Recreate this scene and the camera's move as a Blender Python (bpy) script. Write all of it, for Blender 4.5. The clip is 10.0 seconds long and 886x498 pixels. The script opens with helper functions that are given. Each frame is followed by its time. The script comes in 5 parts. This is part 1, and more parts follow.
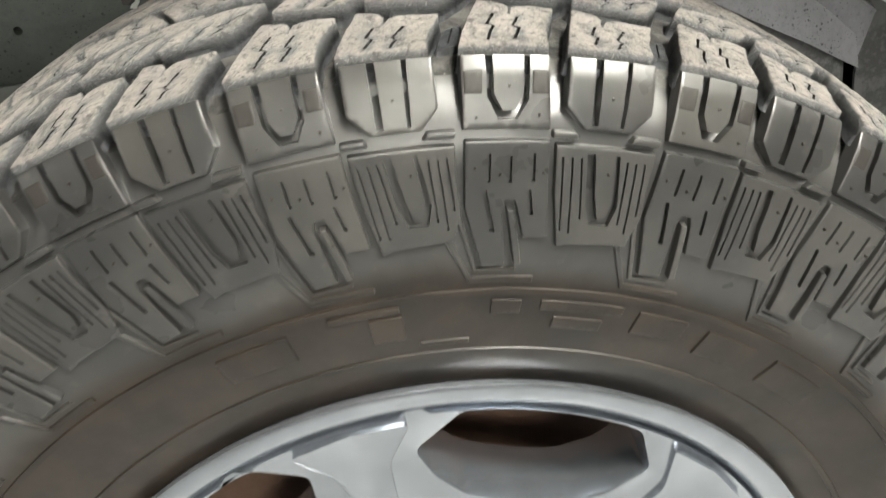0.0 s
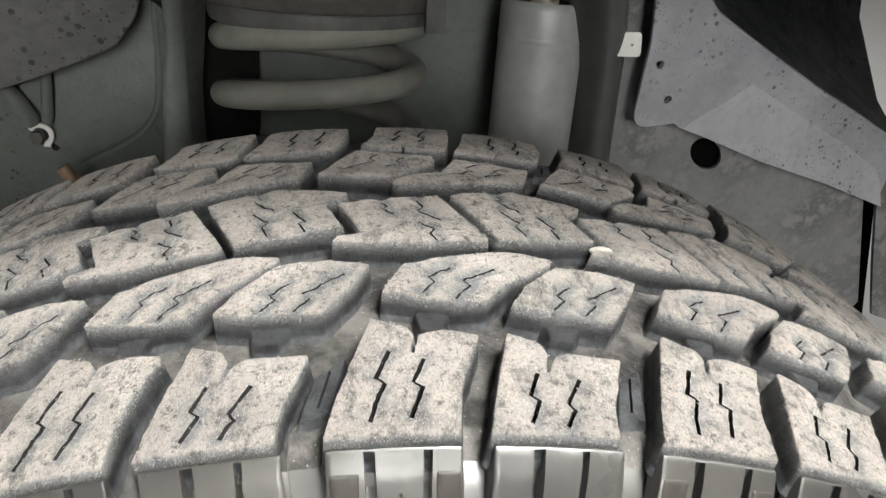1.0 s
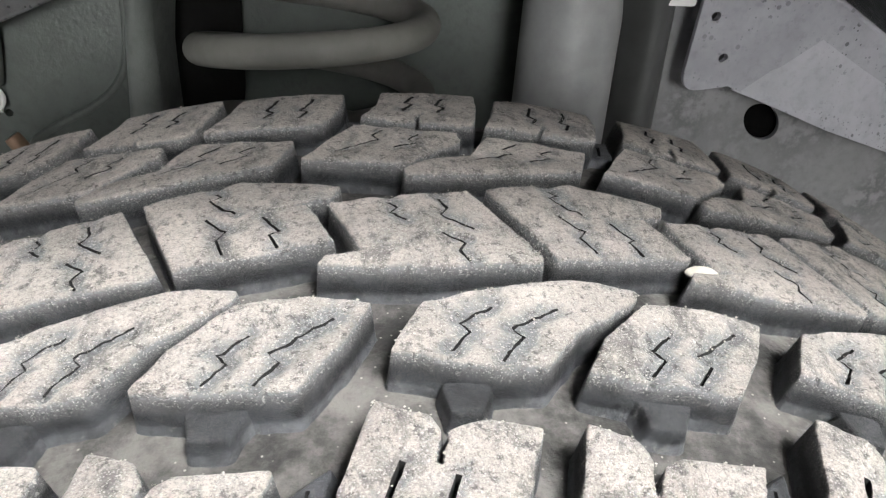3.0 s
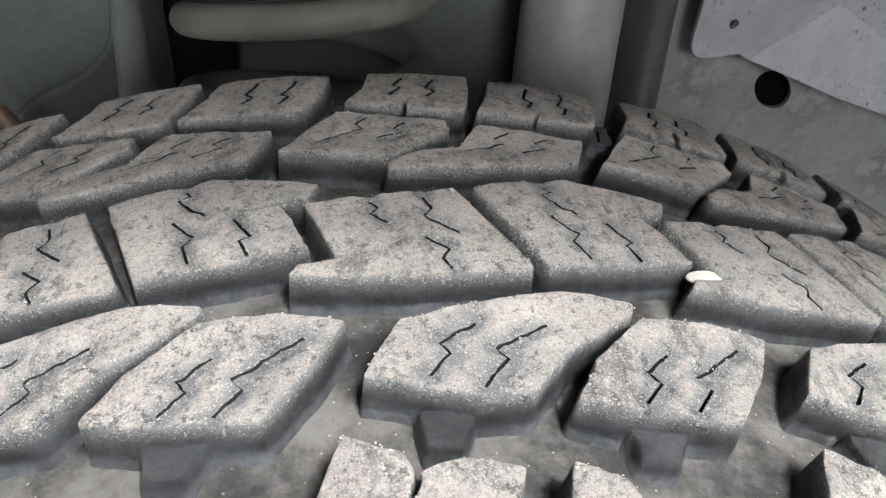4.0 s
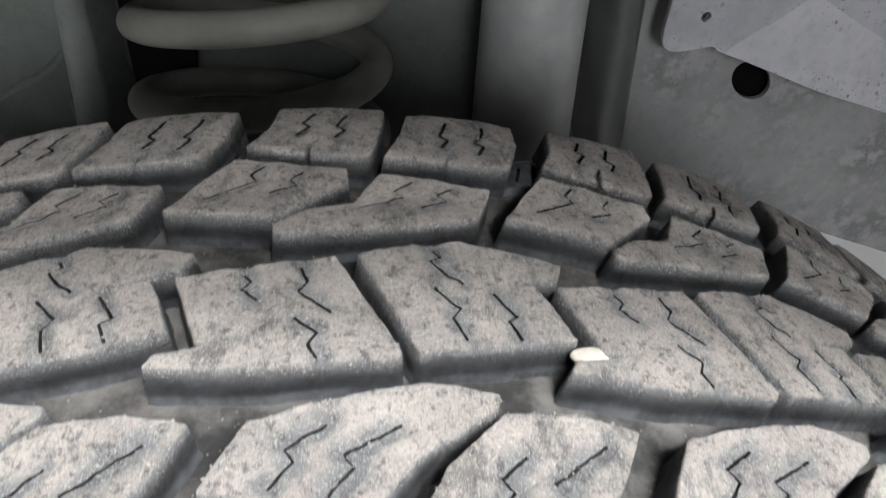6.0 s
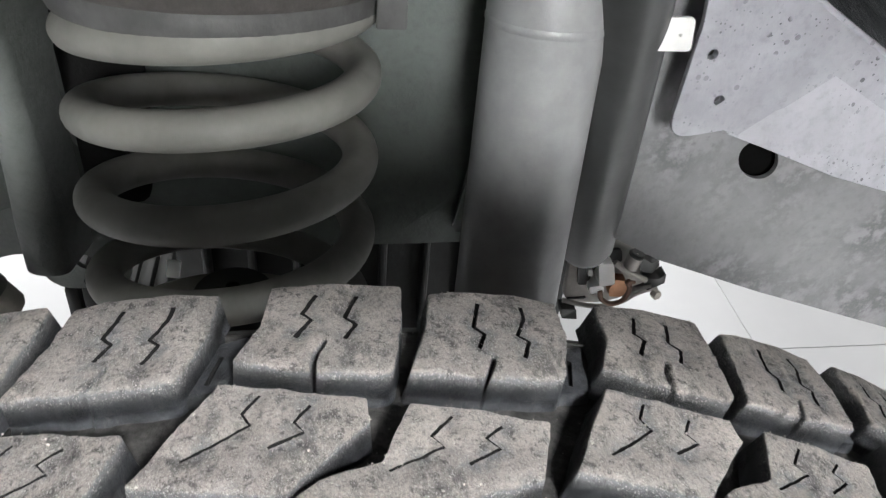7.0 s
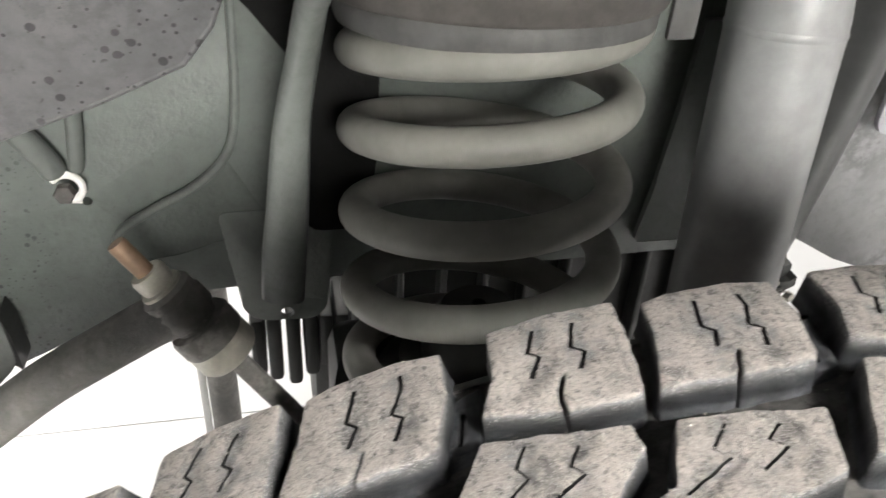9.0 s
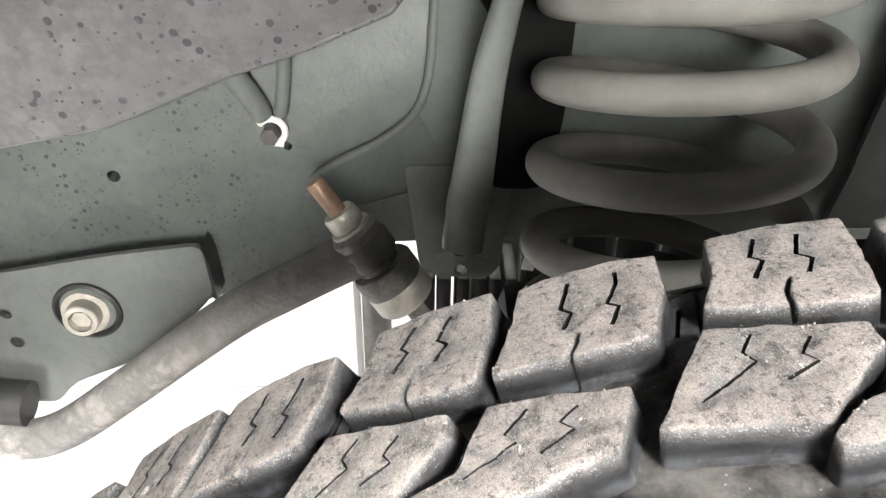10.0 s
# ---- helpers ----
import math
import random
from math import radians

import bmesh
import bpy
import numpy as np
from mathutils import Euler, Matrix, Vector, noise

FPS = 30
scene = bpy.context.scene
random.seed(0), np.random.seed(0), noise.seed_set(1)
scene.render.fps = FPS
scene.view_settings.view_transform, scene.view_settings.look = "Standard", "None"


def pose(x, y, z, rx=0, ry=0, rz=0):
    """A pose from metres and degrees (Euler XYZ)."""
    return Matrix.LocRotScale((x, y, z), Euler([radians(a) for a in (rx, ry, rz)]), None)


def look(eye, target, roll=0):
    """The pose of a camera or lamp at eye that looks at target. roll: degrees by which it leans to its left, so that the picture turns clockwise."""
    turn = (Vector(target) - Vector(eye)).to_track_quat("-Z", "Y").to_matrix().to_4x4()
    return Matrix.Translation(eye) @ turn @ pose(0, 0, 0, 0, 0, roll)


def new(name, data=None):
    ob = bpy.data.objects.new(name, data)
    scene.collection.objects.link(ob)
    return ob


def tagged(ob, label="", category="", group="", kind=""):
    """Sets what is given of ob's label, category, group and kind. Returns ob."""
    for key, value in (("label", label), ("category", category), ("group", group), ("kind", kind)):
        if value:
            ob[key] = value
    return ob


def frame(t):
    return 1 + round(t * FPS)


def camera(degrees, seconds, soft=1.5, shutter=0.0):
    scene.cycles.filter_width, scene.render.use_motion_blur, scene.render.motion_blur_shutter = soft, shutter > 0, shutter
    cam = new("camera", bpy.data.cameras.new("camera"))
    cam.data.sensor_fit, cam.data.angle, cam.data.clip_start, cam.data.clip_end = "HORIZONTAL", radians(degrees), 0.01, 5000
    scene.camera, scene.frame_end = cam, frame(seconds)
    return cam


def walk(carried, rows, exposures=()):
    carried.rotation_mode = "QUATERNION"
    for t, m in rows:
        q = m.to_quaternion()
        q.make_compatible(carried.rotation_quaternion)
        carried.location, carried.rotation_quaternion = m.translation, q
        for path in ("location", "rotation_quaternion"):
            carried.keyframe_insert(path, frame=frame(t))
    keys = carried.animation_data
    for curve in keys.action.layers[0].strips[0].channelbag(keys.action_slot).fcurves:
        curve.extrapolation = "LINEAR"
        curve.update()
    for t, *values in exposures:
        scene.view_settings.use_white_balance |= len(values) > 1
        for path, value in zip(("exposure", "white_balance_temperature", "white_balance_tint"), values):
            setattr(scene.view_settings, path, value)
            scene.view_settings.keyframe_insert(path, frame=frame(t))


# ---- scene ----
cam = camera(57.0, 10.0, soft=1.3, shutter=0.2)
# seconds, x, y, z, yaw, pitch, roll
ROWS = [
    (0, -0.0747, -0.4275, 0.9060, -6.46, -31.77, -3.54),
    (0.5, -0.0409, -0.3252, 0.9224, -6.23, -30.07, -3.62),
    (1, -0.0223, -0.2777, 0.9547, -6.01, -29.58, -3.66),
    (1.5, -0.0246, -0.2337, 0.9482, -5.80, -30.00, -3.54),
    (2, -0.0280, -0.2077, 0.9406, -5.74, -30.48, -3.65),
    (2.5, -0.0231, -0.1993, 0.9295, -5.76, -31.31, -3.59),
    (3, -0.0189, -0.1894, 0.9222, -5.69, -32.30, -3.67),
    (3.2, -0.0147, -0.1830, 0.9184, -5.78, -32.56, -3.59),
    (4.5, -0.0099, -0.1710, 0.9275, -5.00, -36.95, -3.10),
    (5, -0.0063, -0.1719, 0.9274, -5.00, -37.42, -3.04),
    (5.5, 0.0029, -0.1709, 0.9265, -4.79, -37.34, -2.79),
    (6, 0.0236, -0.1506, 0.9440, -4.55, -38.26, -2.46),
    (6.2, 0.0242, -0.1333, 0.9530, -4.29, -38.32, -2.25),
    (7.3, 0.0026, -0.0650, 0.9527, -9.03, -36.70, -4.70),
    (7.5, 0.0018, -0.0690, 0.9595, -10.05, -36.41, -4.40),
    (8, -0.0340, -0.0616, 0.9743, -13.24, -36.32, -3.91),
    (8.5, -0.1012, -0.0638, 0.9660, -13.42, -35.65, -3.75),
    (9, -0.1508, -0.0589, 0.9377, -11.47, -34.80, -3.17),
    (9.5, -0.1784, -0.0617, 0.9198, -4.75, -34.85, -0.75),
    (10, -0.1717, -0.0786, 0.9153, -0.60, -34.67, -0.90),
]
EXPOSURES = [(0.0, -0.1, 7000, 4), (0.5, 0.3, 6900, 5), (1.0, 0.15, 6700, 7), (1.5, 0.35, 6600, 8), (2.5, 0.4, 6550, 9), (3.2, 0.3, 6450, 9),
             (4.5, 0.15, 6350, 9), (5.5, 0.1, 6350, 9), (6.2, 0.3, 6350, 9), (7.4, 1.68, 6350, 9), (8.5, 1.75, 6550, 9), (9.5, 1.9, 6850, 9), (10.0, 2.0, 6700, 11)]
walk(cam, [(t, pose(x, y, z, 90 + pitch, roll, yaw)) for t, x, y, z, yaw, pitch, roll in ROWS], EXPOSURES)


# ---- light ----
world = bpy.data.worlds.new("hall_light")
scene.world = world
world.use_nodes = True
world.node_tree.nodes["Background"].inputs[0].default_value = (0.9, 0.95, 1.0, 1)
world.node_tree.nodes["Background"].inputs[1].default_value = 0.003


def unseen_lamp(name, x, y, z, sx, sy, watts, target=None, spread=180):
    data = bpy.data.lights.new(name, "AREA")
    data.shape, data.size, data.size_y, data.energy = "RECTANGLE", sx, sy, watts
    data.color, data.spread = (1.0, 0.985, 0.965), radians(spread)
    ob = new(name, data)
    ob.matrix_world = look((x, y, z), target or (x, y + 0.001, 0))
    return ob


# Unseen overhead lamp, set to brighten the floor at the front right.
unseen_lamp("unseen_lamp", 2.4, -1.5, 3.3, 2.4, 0.9, 80)
# Added spots without a known source: one for the front floor, two for the tread.
unseen_lamp("spot_fill", 1.4, -1.2, 3.3, 0.8, 0.8, 15, None, 75)
unseen_lamp("spot_fill", 0.7, -1.35, 3.3, 0.8, 0.4, 5.7, (0.0, -0.05, 0.82), 30)
unseen_lamp("spot_fill", 0.9, -2.3, 3.3, 1.0, 0.2, 6.6, (0.0, 0.0, 0.85), 45)
# Low fill from the front, added to light the upper spring and tower.
unseen_lamp("front_fill", 0.2, -5.3, 2.3, 1.2, 2.0, 21, (0.2, 0.0, 0.9), 60)
# Weak fill added from the left to lift the bar and drop link.
unseen_lamp("side_fill", -4.2, -2.6, 1.7, 1.2, 1.2, 2.6, (-0.22, 0.3, 0.62), 60)
# Three unseen lamps added to whiten the floor behind and beside the wheel.
unseen_lamp("unseen_lamp", -3.2, 1.2, 3.3, 0.5, 3.0, 140)
unseen_lamp("unseen_lamp", 3.4, 1.6, 3.3, 0.5, 3.0, 20)
unseen_lamp("unseen_lamp", 0.0, 3.2, 3.3, 3.0, 0.5, 34)


# ---- materials ----
class Mat:
    """A node material with short ways to add noise, mixing and bump."""

    def __init__(self, name, rough=0.6, metal=0.0, color=(0.5, 0.5, 0.5)):
        self.m = bpy.data.materials.new(name)
        self.m.use_nodes = True
        self.t = self.m.node_tree
        self.b = self.t.nodes["Principled BSDF"]
        self.b.inputs["Roughness"].default_value = rough
        self.b.inputs["Metallic"].default_value = metal
        self.b.inputs["Base Color"].default_value = (*color, 1)
        self.co = self.t.nodes.new("ShaderNodeTexCoord").outputs["Object"]
        self.hs = []

    def node(self, kind, **kw):
        n = self.t.nodes.new(kind)
        for k, v in kw.items():
            n.inputs[k].default_value = v
        return n

    def link(self, a, b):
        self.t.links.new(a, b)

    def scatter(self):
        """Moves the pattern for each object."""
        info = self.t.nodes.new("ShaderNodeObjectInfo")
        add = self.t.nodes.new("ShaderNodeVectorMath")
        add.operation = "MULTIPLY_ADD"
        self.link(info.outputs["Random"], add.inputs[0])
        add.inputs[1].default_value = (3.1, 5.7, 2.3)
        self.link(self.co, add.inputs[2])
        self.pure, self.co = self.co, add.outputs[0]
        return self

    def noise(self, scale, detail=4.0, rough=0.6, stretch=None):
        n = self.node("ShaderNodeTexNoise", Scale=scale, Detail=detail, Roughness=rough)
        src = self.co
        if stretch:
            mp = self.node("ShaderNodeMapping", Scale=stretch)
            self.link(src, mp.inputs["Vector"])
            src = mp.outputs[0]
        self.link(src, n.inputs["Vector"])
        return n.outputs["Fac"]

    def cells(self, scale, jitter=1.0):
        n = self.node("ShaderNodeTexVoronoi", Scale=scale, Randomness=jitter)
        self.link(self.co, n.inputs["Vector"])
        return n.outputs["Distance"]

    def ramp(self, src, lo, hi, a=0.0, b=1.0):
        n = self.node("ShaderNodeMapRange")
        n.interpolation_type = "SMOOTHSTEP"
        n.inputs["From Min"].default_value, n.inputs["From Max"].default_value = lo, hi
        n.inputs["To Min"].default_value, n.inputs["To Max"].default_value = a, b
        self.link(src, n.inputs["Value"])
        return n.outputs["Result"]

    def math(self, op, a, b=0.0, c=0.0):
        n = self.t.nodes.new("ShaderNodeMath")
        n.operation = op
        for i, v in enumerate((a, b, c)):
            if isinstance(v, (int, float)):
                n.inputs[i].default_value = v
            else:
                self.link(v, n.inputs[i])
        return n.outputs[0]

    def mix(self, fac, a, b):
        n = self.t.nodes.new("ShaderNodeMix")
        n.data_type = "RGBA"
        for i, v in ((0, fac), (6, a), (7, b)):
            if isinstance(v, tuple):
                n.inputs[i].default_value = (*v, 1)
            elif isinstance(v, (int, float)):
                n.inputs[i].default_value = v
            else:
                self.link(v, n.inputs[i])
        return n.outputs[2]

    def color(self, c):
        self.link(c, self.b.inputs["Base Color"])
        return self

    def rough(self, r):
        self.link(r, self.b.inputs["Roughness"])
        return self

    def bump(self, src, metres):
        self.hs.append((src, metres))
        return self

    def done(self):
        prev = None
        for src, metres in self.hs:
            n = self.node("ShaderNodeBump", Strength=1.0, Distance=metres)
            self.link(src, n.inputs["Height"])
            if prev:
                self.link(prev, n.inputs["Normal"])
            prev = n.outputs[0]
        if prev:
            self.link(prev, self.b.inputs["Normal"])
        return self.m


def radius_of(k, src):
    """Distance from the wheel's axle (the local y axis)."""
    sep = k.node("ShaderNodeSeparateXYZ")
    k.link(src, sep.inputs[0])
    r = k.math("SQRT", k.math("ADD", k.math("MULTIPLY", sep.outputs[0], sep.outputs[0]), k.math("MULTIPLY", sep.outputs[2], sep.outputs[2])))
    return r, sep.outputs[1]


def tread_material():
    k = Mat("dusty_tread_rubber", 0.85).scatter()
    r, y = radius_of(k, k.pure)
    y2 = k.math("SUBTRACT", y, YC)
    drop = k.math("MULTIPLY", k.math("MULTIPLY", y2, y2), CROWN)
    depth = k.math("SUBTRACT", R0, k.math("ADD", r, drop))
    soft = k.noise(230, 4)
    grit = k.noise(850, 5, 0.8)
    fine = k.noise(2100, 3, 0.8)
    wobble = k.math("ADD", k.math("MULTIPLY", k.math("SUBTRACT", soft, 0.5), 0.0022), k.math("MULTIPLY", k.math("SUBTRACT", grit, 0.5), 0.0028))
    uneven_depth = k.math("ADD", depth, wobble)
    # Colour follows depth below the crown: dusty warm top, cooler lips, darker sides.
    top = k.ramp(uneven_depth, 0.0032, 0.0016)
    warm_top = k.ramp(k.math("ADD", uneven_depth, k.math("MULTIPLY", k.math("SUBTRACT", k.noise(48, 4), 0.5), 0.0026)), 0.0016, 0.0001)
    band = k.math("MULTIPLY", k.ramp(uneven_depth, 0.0068, 0.0025), k.ramp(grit, 0.38, 0.60, 0.2, 0.95))
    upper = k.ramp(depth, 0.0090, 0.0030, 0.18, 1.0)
    dust = k.mix(k.ramp(k.noise(38, 4), 0.3, 0.7), (0.57, 0.521, 0.490), (0.77, 0.702, 0.657))
    dust = k.mix(warm_top, (0.300, 0.308, 0.322), dust)
    dust = k.mix(k.ramp(grit, 0.52, 0.40, 0.0, 0.45), dust, (0.115, 0.107, 0.103))
    dust = k.mix(k.ramp(fine, 0.50, 0.38, 0.0, 0.40), dust, (0.16, 0.15, 0.145))
    worn = k.ramp(k.noise(95, 8, 0.8, (1, 0.55, 1)), 0.50, 0.63, 0.0, 0.75)
    dust = k.mix(worn, dust, (0.150, 0.146, 0.146))
    pit = k.ramp(k.noise(300, 5, 0.75), 0.46, 0.37, 0.0, 0.7)
    dust = k.mix(pit, dust, (0.085, 0.083, 0.083))
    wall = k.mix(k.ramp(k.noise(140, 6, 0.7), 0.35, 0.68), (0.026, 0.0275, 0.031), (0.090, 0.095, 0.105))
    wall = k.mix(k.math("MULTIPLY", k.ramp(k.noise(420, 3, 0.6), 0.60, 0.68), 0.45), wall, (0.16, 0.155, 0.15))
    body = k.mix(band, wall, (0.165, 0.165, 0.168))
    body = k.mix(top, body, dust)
    speck = k.math("MAXIMUM", k.ramp(k.noise(2300, 2, 0.5), 0.60, 0.65), k.ramp(k.noise(1100, 2, 0.5), 0.67, 0.71))
    speck = k.math("MULTIPLY", speck, k.ramp(depth, 0.0060, 0.0015, 0.0, 0.8))
    body = k.mix(speck, body, (0.78, 0.755, 0.725))
    k.color(body).rough(k.ramp(top, 0, 1, 0.42, 0.95))
    k.bump(k.math("MULTIPLY", k.noise(110, 3), upper), 0.0036).bump(k.math("MULTIPLY", soft, upper), 0.0040).bump(k.math("MULTIPLY", grit, upper), 0.0032).bump(k.math("MULTIPLY", pit, upper), -0.0005).bump(k.math("MULTIPLY", fine, upper), 0.0014)
    return k.done()


def groove_material():
    k = Mat("groove_rubber", 0.7)
    dusty = k.ramp(k.noise(60, 7, 0.7), 0.36, 0.66)
    c = k.mix(dusty, (0.016, 0.0158, 0.0155), (0.125, 0.120, 0.115))
    c = k.mix(k.math("MULTIPLY", k.ramp(k.cells(330), 0.12, 0.06), 0.6), c, (0.4, 0.38, 0.35))
    k.color(c).bump(k.noise(400, 4), 0.0009).bump(k.noise(90, 3), 0.0015)
    return k.done()


def sidewall_material():
    k = Mat("sidewall_rubber", 0.3).scatter()
    r, y = radius_of(k, k.pure)
    low = k.ramp(k.math("ADD", r, k.math("MULTIPLY", k.math("SUBTRACT", k.noise(14, 3), 0.5), 0.03)), 0.316, 0.296)
    stain = k.ramp(k.noise(9, 5, 0.6), 0.38, 0.68)
    c = k.mix(stain, (0.026, 0.0258, 0.0262), (0.058, 0.0555, 0.052))
    c = k.mix(k.ramp(k.noise(90, 4), 0.58, 0.78, 0, 0.4), c, (0.10, 0.094, 0.088))
    brown = k.mix(k.ramp(k.noise(25, 5), 0.35, 0.7), (0.010, 0.0075, 0.0055), (0.030, 0.022, 0.016))
    c = k.mix(low, c, brown)
    smear = k.noise(22, 4, 0.6)
    k.color(c).rough(k.math("ADD", k.ramp(smear, 0.3, 0.7, 0.26, 0.42), k.math("MULTIPLY", low, 0.1)))
    k.b.inputs["Specular IOR Level"].default_value = 0.55
    k.link(k.ramp(low, 0, 1, 0.8, 0.1), k.b.inputs["Coat Weight"])
    k.b.inputs["Coat Roughness"].default_value = 0.34
    k.bump(k.noise(45, 2), 0.0003).bump(k.noise(420, 3), 0.00006)
    return k.done()


def paint_material(name, light, dark, rough=0.5, spots=0.0, spot_scale=55, metal=0.0, upto=None, mottle=0.0):
    k = Mat(name, rough, metal)
    c = k.mix(k.ramp(k.noise(14, 5), 0.3, 0.7), dark, light)
    c = k.mix(k.ramp(k.noise(160, 4), 0.45, 0.8, 0, 0.35), c, tuple(0.6 * v for v in dark))
    if mottle:
        vein = k.math("ABSOLUTE", k.math("SUBTRACT", k.noise(32, 6, 0.65), 0.5))
        c = k.mix(k.math("MULTIPLY", k.ramp(vein, 0.11, 0.0), k.ramp(k.noise(7, 2), 0.42, 0.58, 0, mottle)), c, tuple(0.55 * v for v in dark))
    if spots:
        blob = k.math("MAXIMUM", k.ramp(k.cells(spot_scale), 0.24, 0.19), k.ramp(k.cells(spot_scale * 2.1), 0.20, 0.15))
        where = k.ramp(k.noise(9, 2), 0.48 - 0.12 * spots, 0.58)
        if upto is not None:
            sep = k.node("ShaderNodeSeparateXYZ")
            k.link(k.co, sep.inputs[0])
            where = k.math("MULTIPLY", where, k.ramp(sep.outputs[0], upto, upto - 0.04))
        some = k.ramp(k.noise(spot_scale * 0.45, 1), 0.42, 0.48, 0, 0.85)
        c = k.mix(k.math("MULTIPLY", k.math("MULTIPLY", blob, where), some), c, tuple(0.25 * v for v in dark))
    k.color(c).rough(k.ramp(k.noise(40, 4), 0.3, 0.7, rough - 0.08, rough + 0.12))
    k.bump(k.noise(300, 4), 0.0004).bump(k.noise(25, 2), 0.0006)
    return k.done()


def plain_material(name, color, rough=0.5, metal=0.0, grain=0.0003, scale=220, vary=0.35, spec=0.5):
    k = Mat(name, rough, metal)
    k.b.inputs["Specular IOR Level"].default_value = spec
    k.color(k.mix(k.ramp(k.noise(scale * 0.2, 4), 0.3, 0.7), tuple(v * (1 - vary) for v in color), color))
    k.bump(k.noise(scale, 3), grain)
    return k.done()


def flecked_material():
    """Dark slate coat with black drips and small pale flecks."""
    k = Mat("flecked_dark_coat", 0.4)
    c = k.mix(k.ramp(k.noise(14, 5), 0.3, 0.7), (0.028, 0.031, 0.034), (0.075, 0.081, 0.088))
    drip = k.math("MAXIMUM", k.ramp(k.cells(120), 0.30, 0.22), k.ramp(k.cells(260), 0.26, 0.18))
    c = k.mix(k.math("MULTIPLY", drip, k.ramp(k.noise(60, 2), 0.40, 0.50, 0, 0.9)), c, (0.006, 0.0062, 0.0065))
    fleck = k.math("MULTIPLY", k.ramp(k.noise(900, 2, 0.5), 0.66, 0.71), k.ramp(k.noise(40, 2), 0.42, 0.55))
    c = k.mix(fleck, c, (0.62, 0.63, 0.64))
    k.color(c).rough(k.ramp(k.noise(50, 4), 0.3, 0.7, 0.28, 0.5))
    k.bump(k.noise(180, 4), 0.0015).bump(drip, 0.0006)
    return k.done()


# wheel measures: axle height, crown radius and its fall towards the shoulders, tread centre
HUB, R0, CROWN, YC = 0.405, 0.4097, 0.62, -0.008
DEPTH = 0.0115
PITCHES = 27
STEP = 360.0 / PITCHES

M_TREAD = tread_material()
M_GROOVE = groove_material()
M_SIDE = sidewall_material()
M_SIPE = plain_material("clean_black_rubber", (0.024, 0.024, 0.0245), 0.7, 0.0, 0.0002, 300, spec=0.2)
M_PAD = plain_material("brown_bloom_rubber", (0.030, 0.026, 0.0235), 0.5, 0.0, 0.0001, 300)
M_ALLOY = plain_material("silver_alloy_paint", (0.43, 0.46, 0.51), 0.2, 0.85, 0.00005, 300, 0.12)
M_RUST = plain_material("rusty_iron", (0.20, 0.12, 0.085), 0.7, 0.2, 0.0006, 120)
M_SPRING = plain_material("grey_powder_coat", (0.25, 0.247, 0.226), 0.6, 0.0, 0.0001, 160, 0.25)
M_SEAT = plain_material("grey_rubber", (0.105, 0.104, 0.103), 0.6, 0.0, 0.0002, 300)
M_SHOCK = plain_material("grey_shock_paint", (0.35, 0.355, 0.358), 0.40, 0.1, 0.00012, 300, 0.15)
M_STEEL = paint_material("grey_frame_paint", (0.155, 0.168, 0.158), (0.112, 0.123, 0.115), 0.45)
M_WEB = paint_material("dark_frame_paint", (0.122, 0.138, 0.127), (0.088, 0.100, 0.092), 0.45, 0.8, 140, upto=-0.27)
M_SPOT = paint_material("spotted_frame_paint", (0.18, 0.178, 0.182), (0.128, 0.128, 0.132), 0.42, 1.0, 85, mottle=0.4)
M_PLATE = paint_material("pale_bracket_paint", (0.40, 0.40, 0.435), (0.29, 0.29, 0.317), 0.38, 1.1, 120)
M_BAR = paint_material("dusty_bar_paint", (0.32, 0.305, 0.285), (0.15, 0.148, 0.143), 0.6, mottle=0.6)
M_CAVE_SHADE = plain_material("cave_shade_black", (0.007, 0.0072, 0.007), 0.85, 0.0, 0.0006, 250, spec=0.15)
M_HOLLOW_SHADE = plain_material("hollow_shade", (0.004, 0.004, 0.004), 0.9, spec=0.05)
M_DARK = plain_material("black_plastic", (0.03, 0.031, 0.03), 0.5)
M_BOLT = plain_material("zinc_bolt", (0.62, 0.59, 0.52), 0.40, 0.3, 0.0003, 300)
M_RUSTBOLT = plain_material("rust_tinted_bolt", (0.33, 0.22, 0.145), 0.5, 0.3, 0.0003, 300)
M_WHITE = plain_material("white_plastic", (0.85, 0.85, 0.83), 0.4, 0.0, 0.0001, 200, 0.08)
M_COPPER = plain_material("copper_orange", (0.46, 0.23, 0.12), 0.45, 0.4, 0.0002, 200)
M_HALL = plain_material("grey_wall_paint", (0.16, 0.16, 0.16), 0.8, 0.0, 0.0002, 40, 0.06)
M_TILE = plain_material("white_floor_tile", (0.72, 0.72, 0.73), 0.25, 0.0, 0.00005, 30, 0.05)
M_GROUT = plain_material("grey_grout", (0.64, 0.64, 0.65), 0.8)
M_STONE = plain_material("pale_stone", (0.62, 0.59, 0.52), 0.8, 0.0, 0.0004, 500, 0.3)


# ---- mesh helpers ----
def part(name, bm, material, parent=None, label="", smooth=True):
    """Links a bmesh as one mesh object under a thing or a part."""
    me = bpy.data.meshes.new(name)
    bmesh.ops.recalc_face_normals(bm, faces=bm.faces)
    bm.to_mesh(me)
    bm.free()
    for p in me.polygons:
        p.use_smooth = smooth
    if smooth:
        me.set_sharp_from_angle(angle=radians(38))
    me.materials.append(material)
    ob = new(name, me)
    ob.parent = parent
    if label:
        ob["label"] = label
    return ob


def empty(name, at, label, category, group=""):
    ob = new(name)
    ob.location = at
    ob.empty_display_size = 0.02
    return tagged(ob, label, category, group)


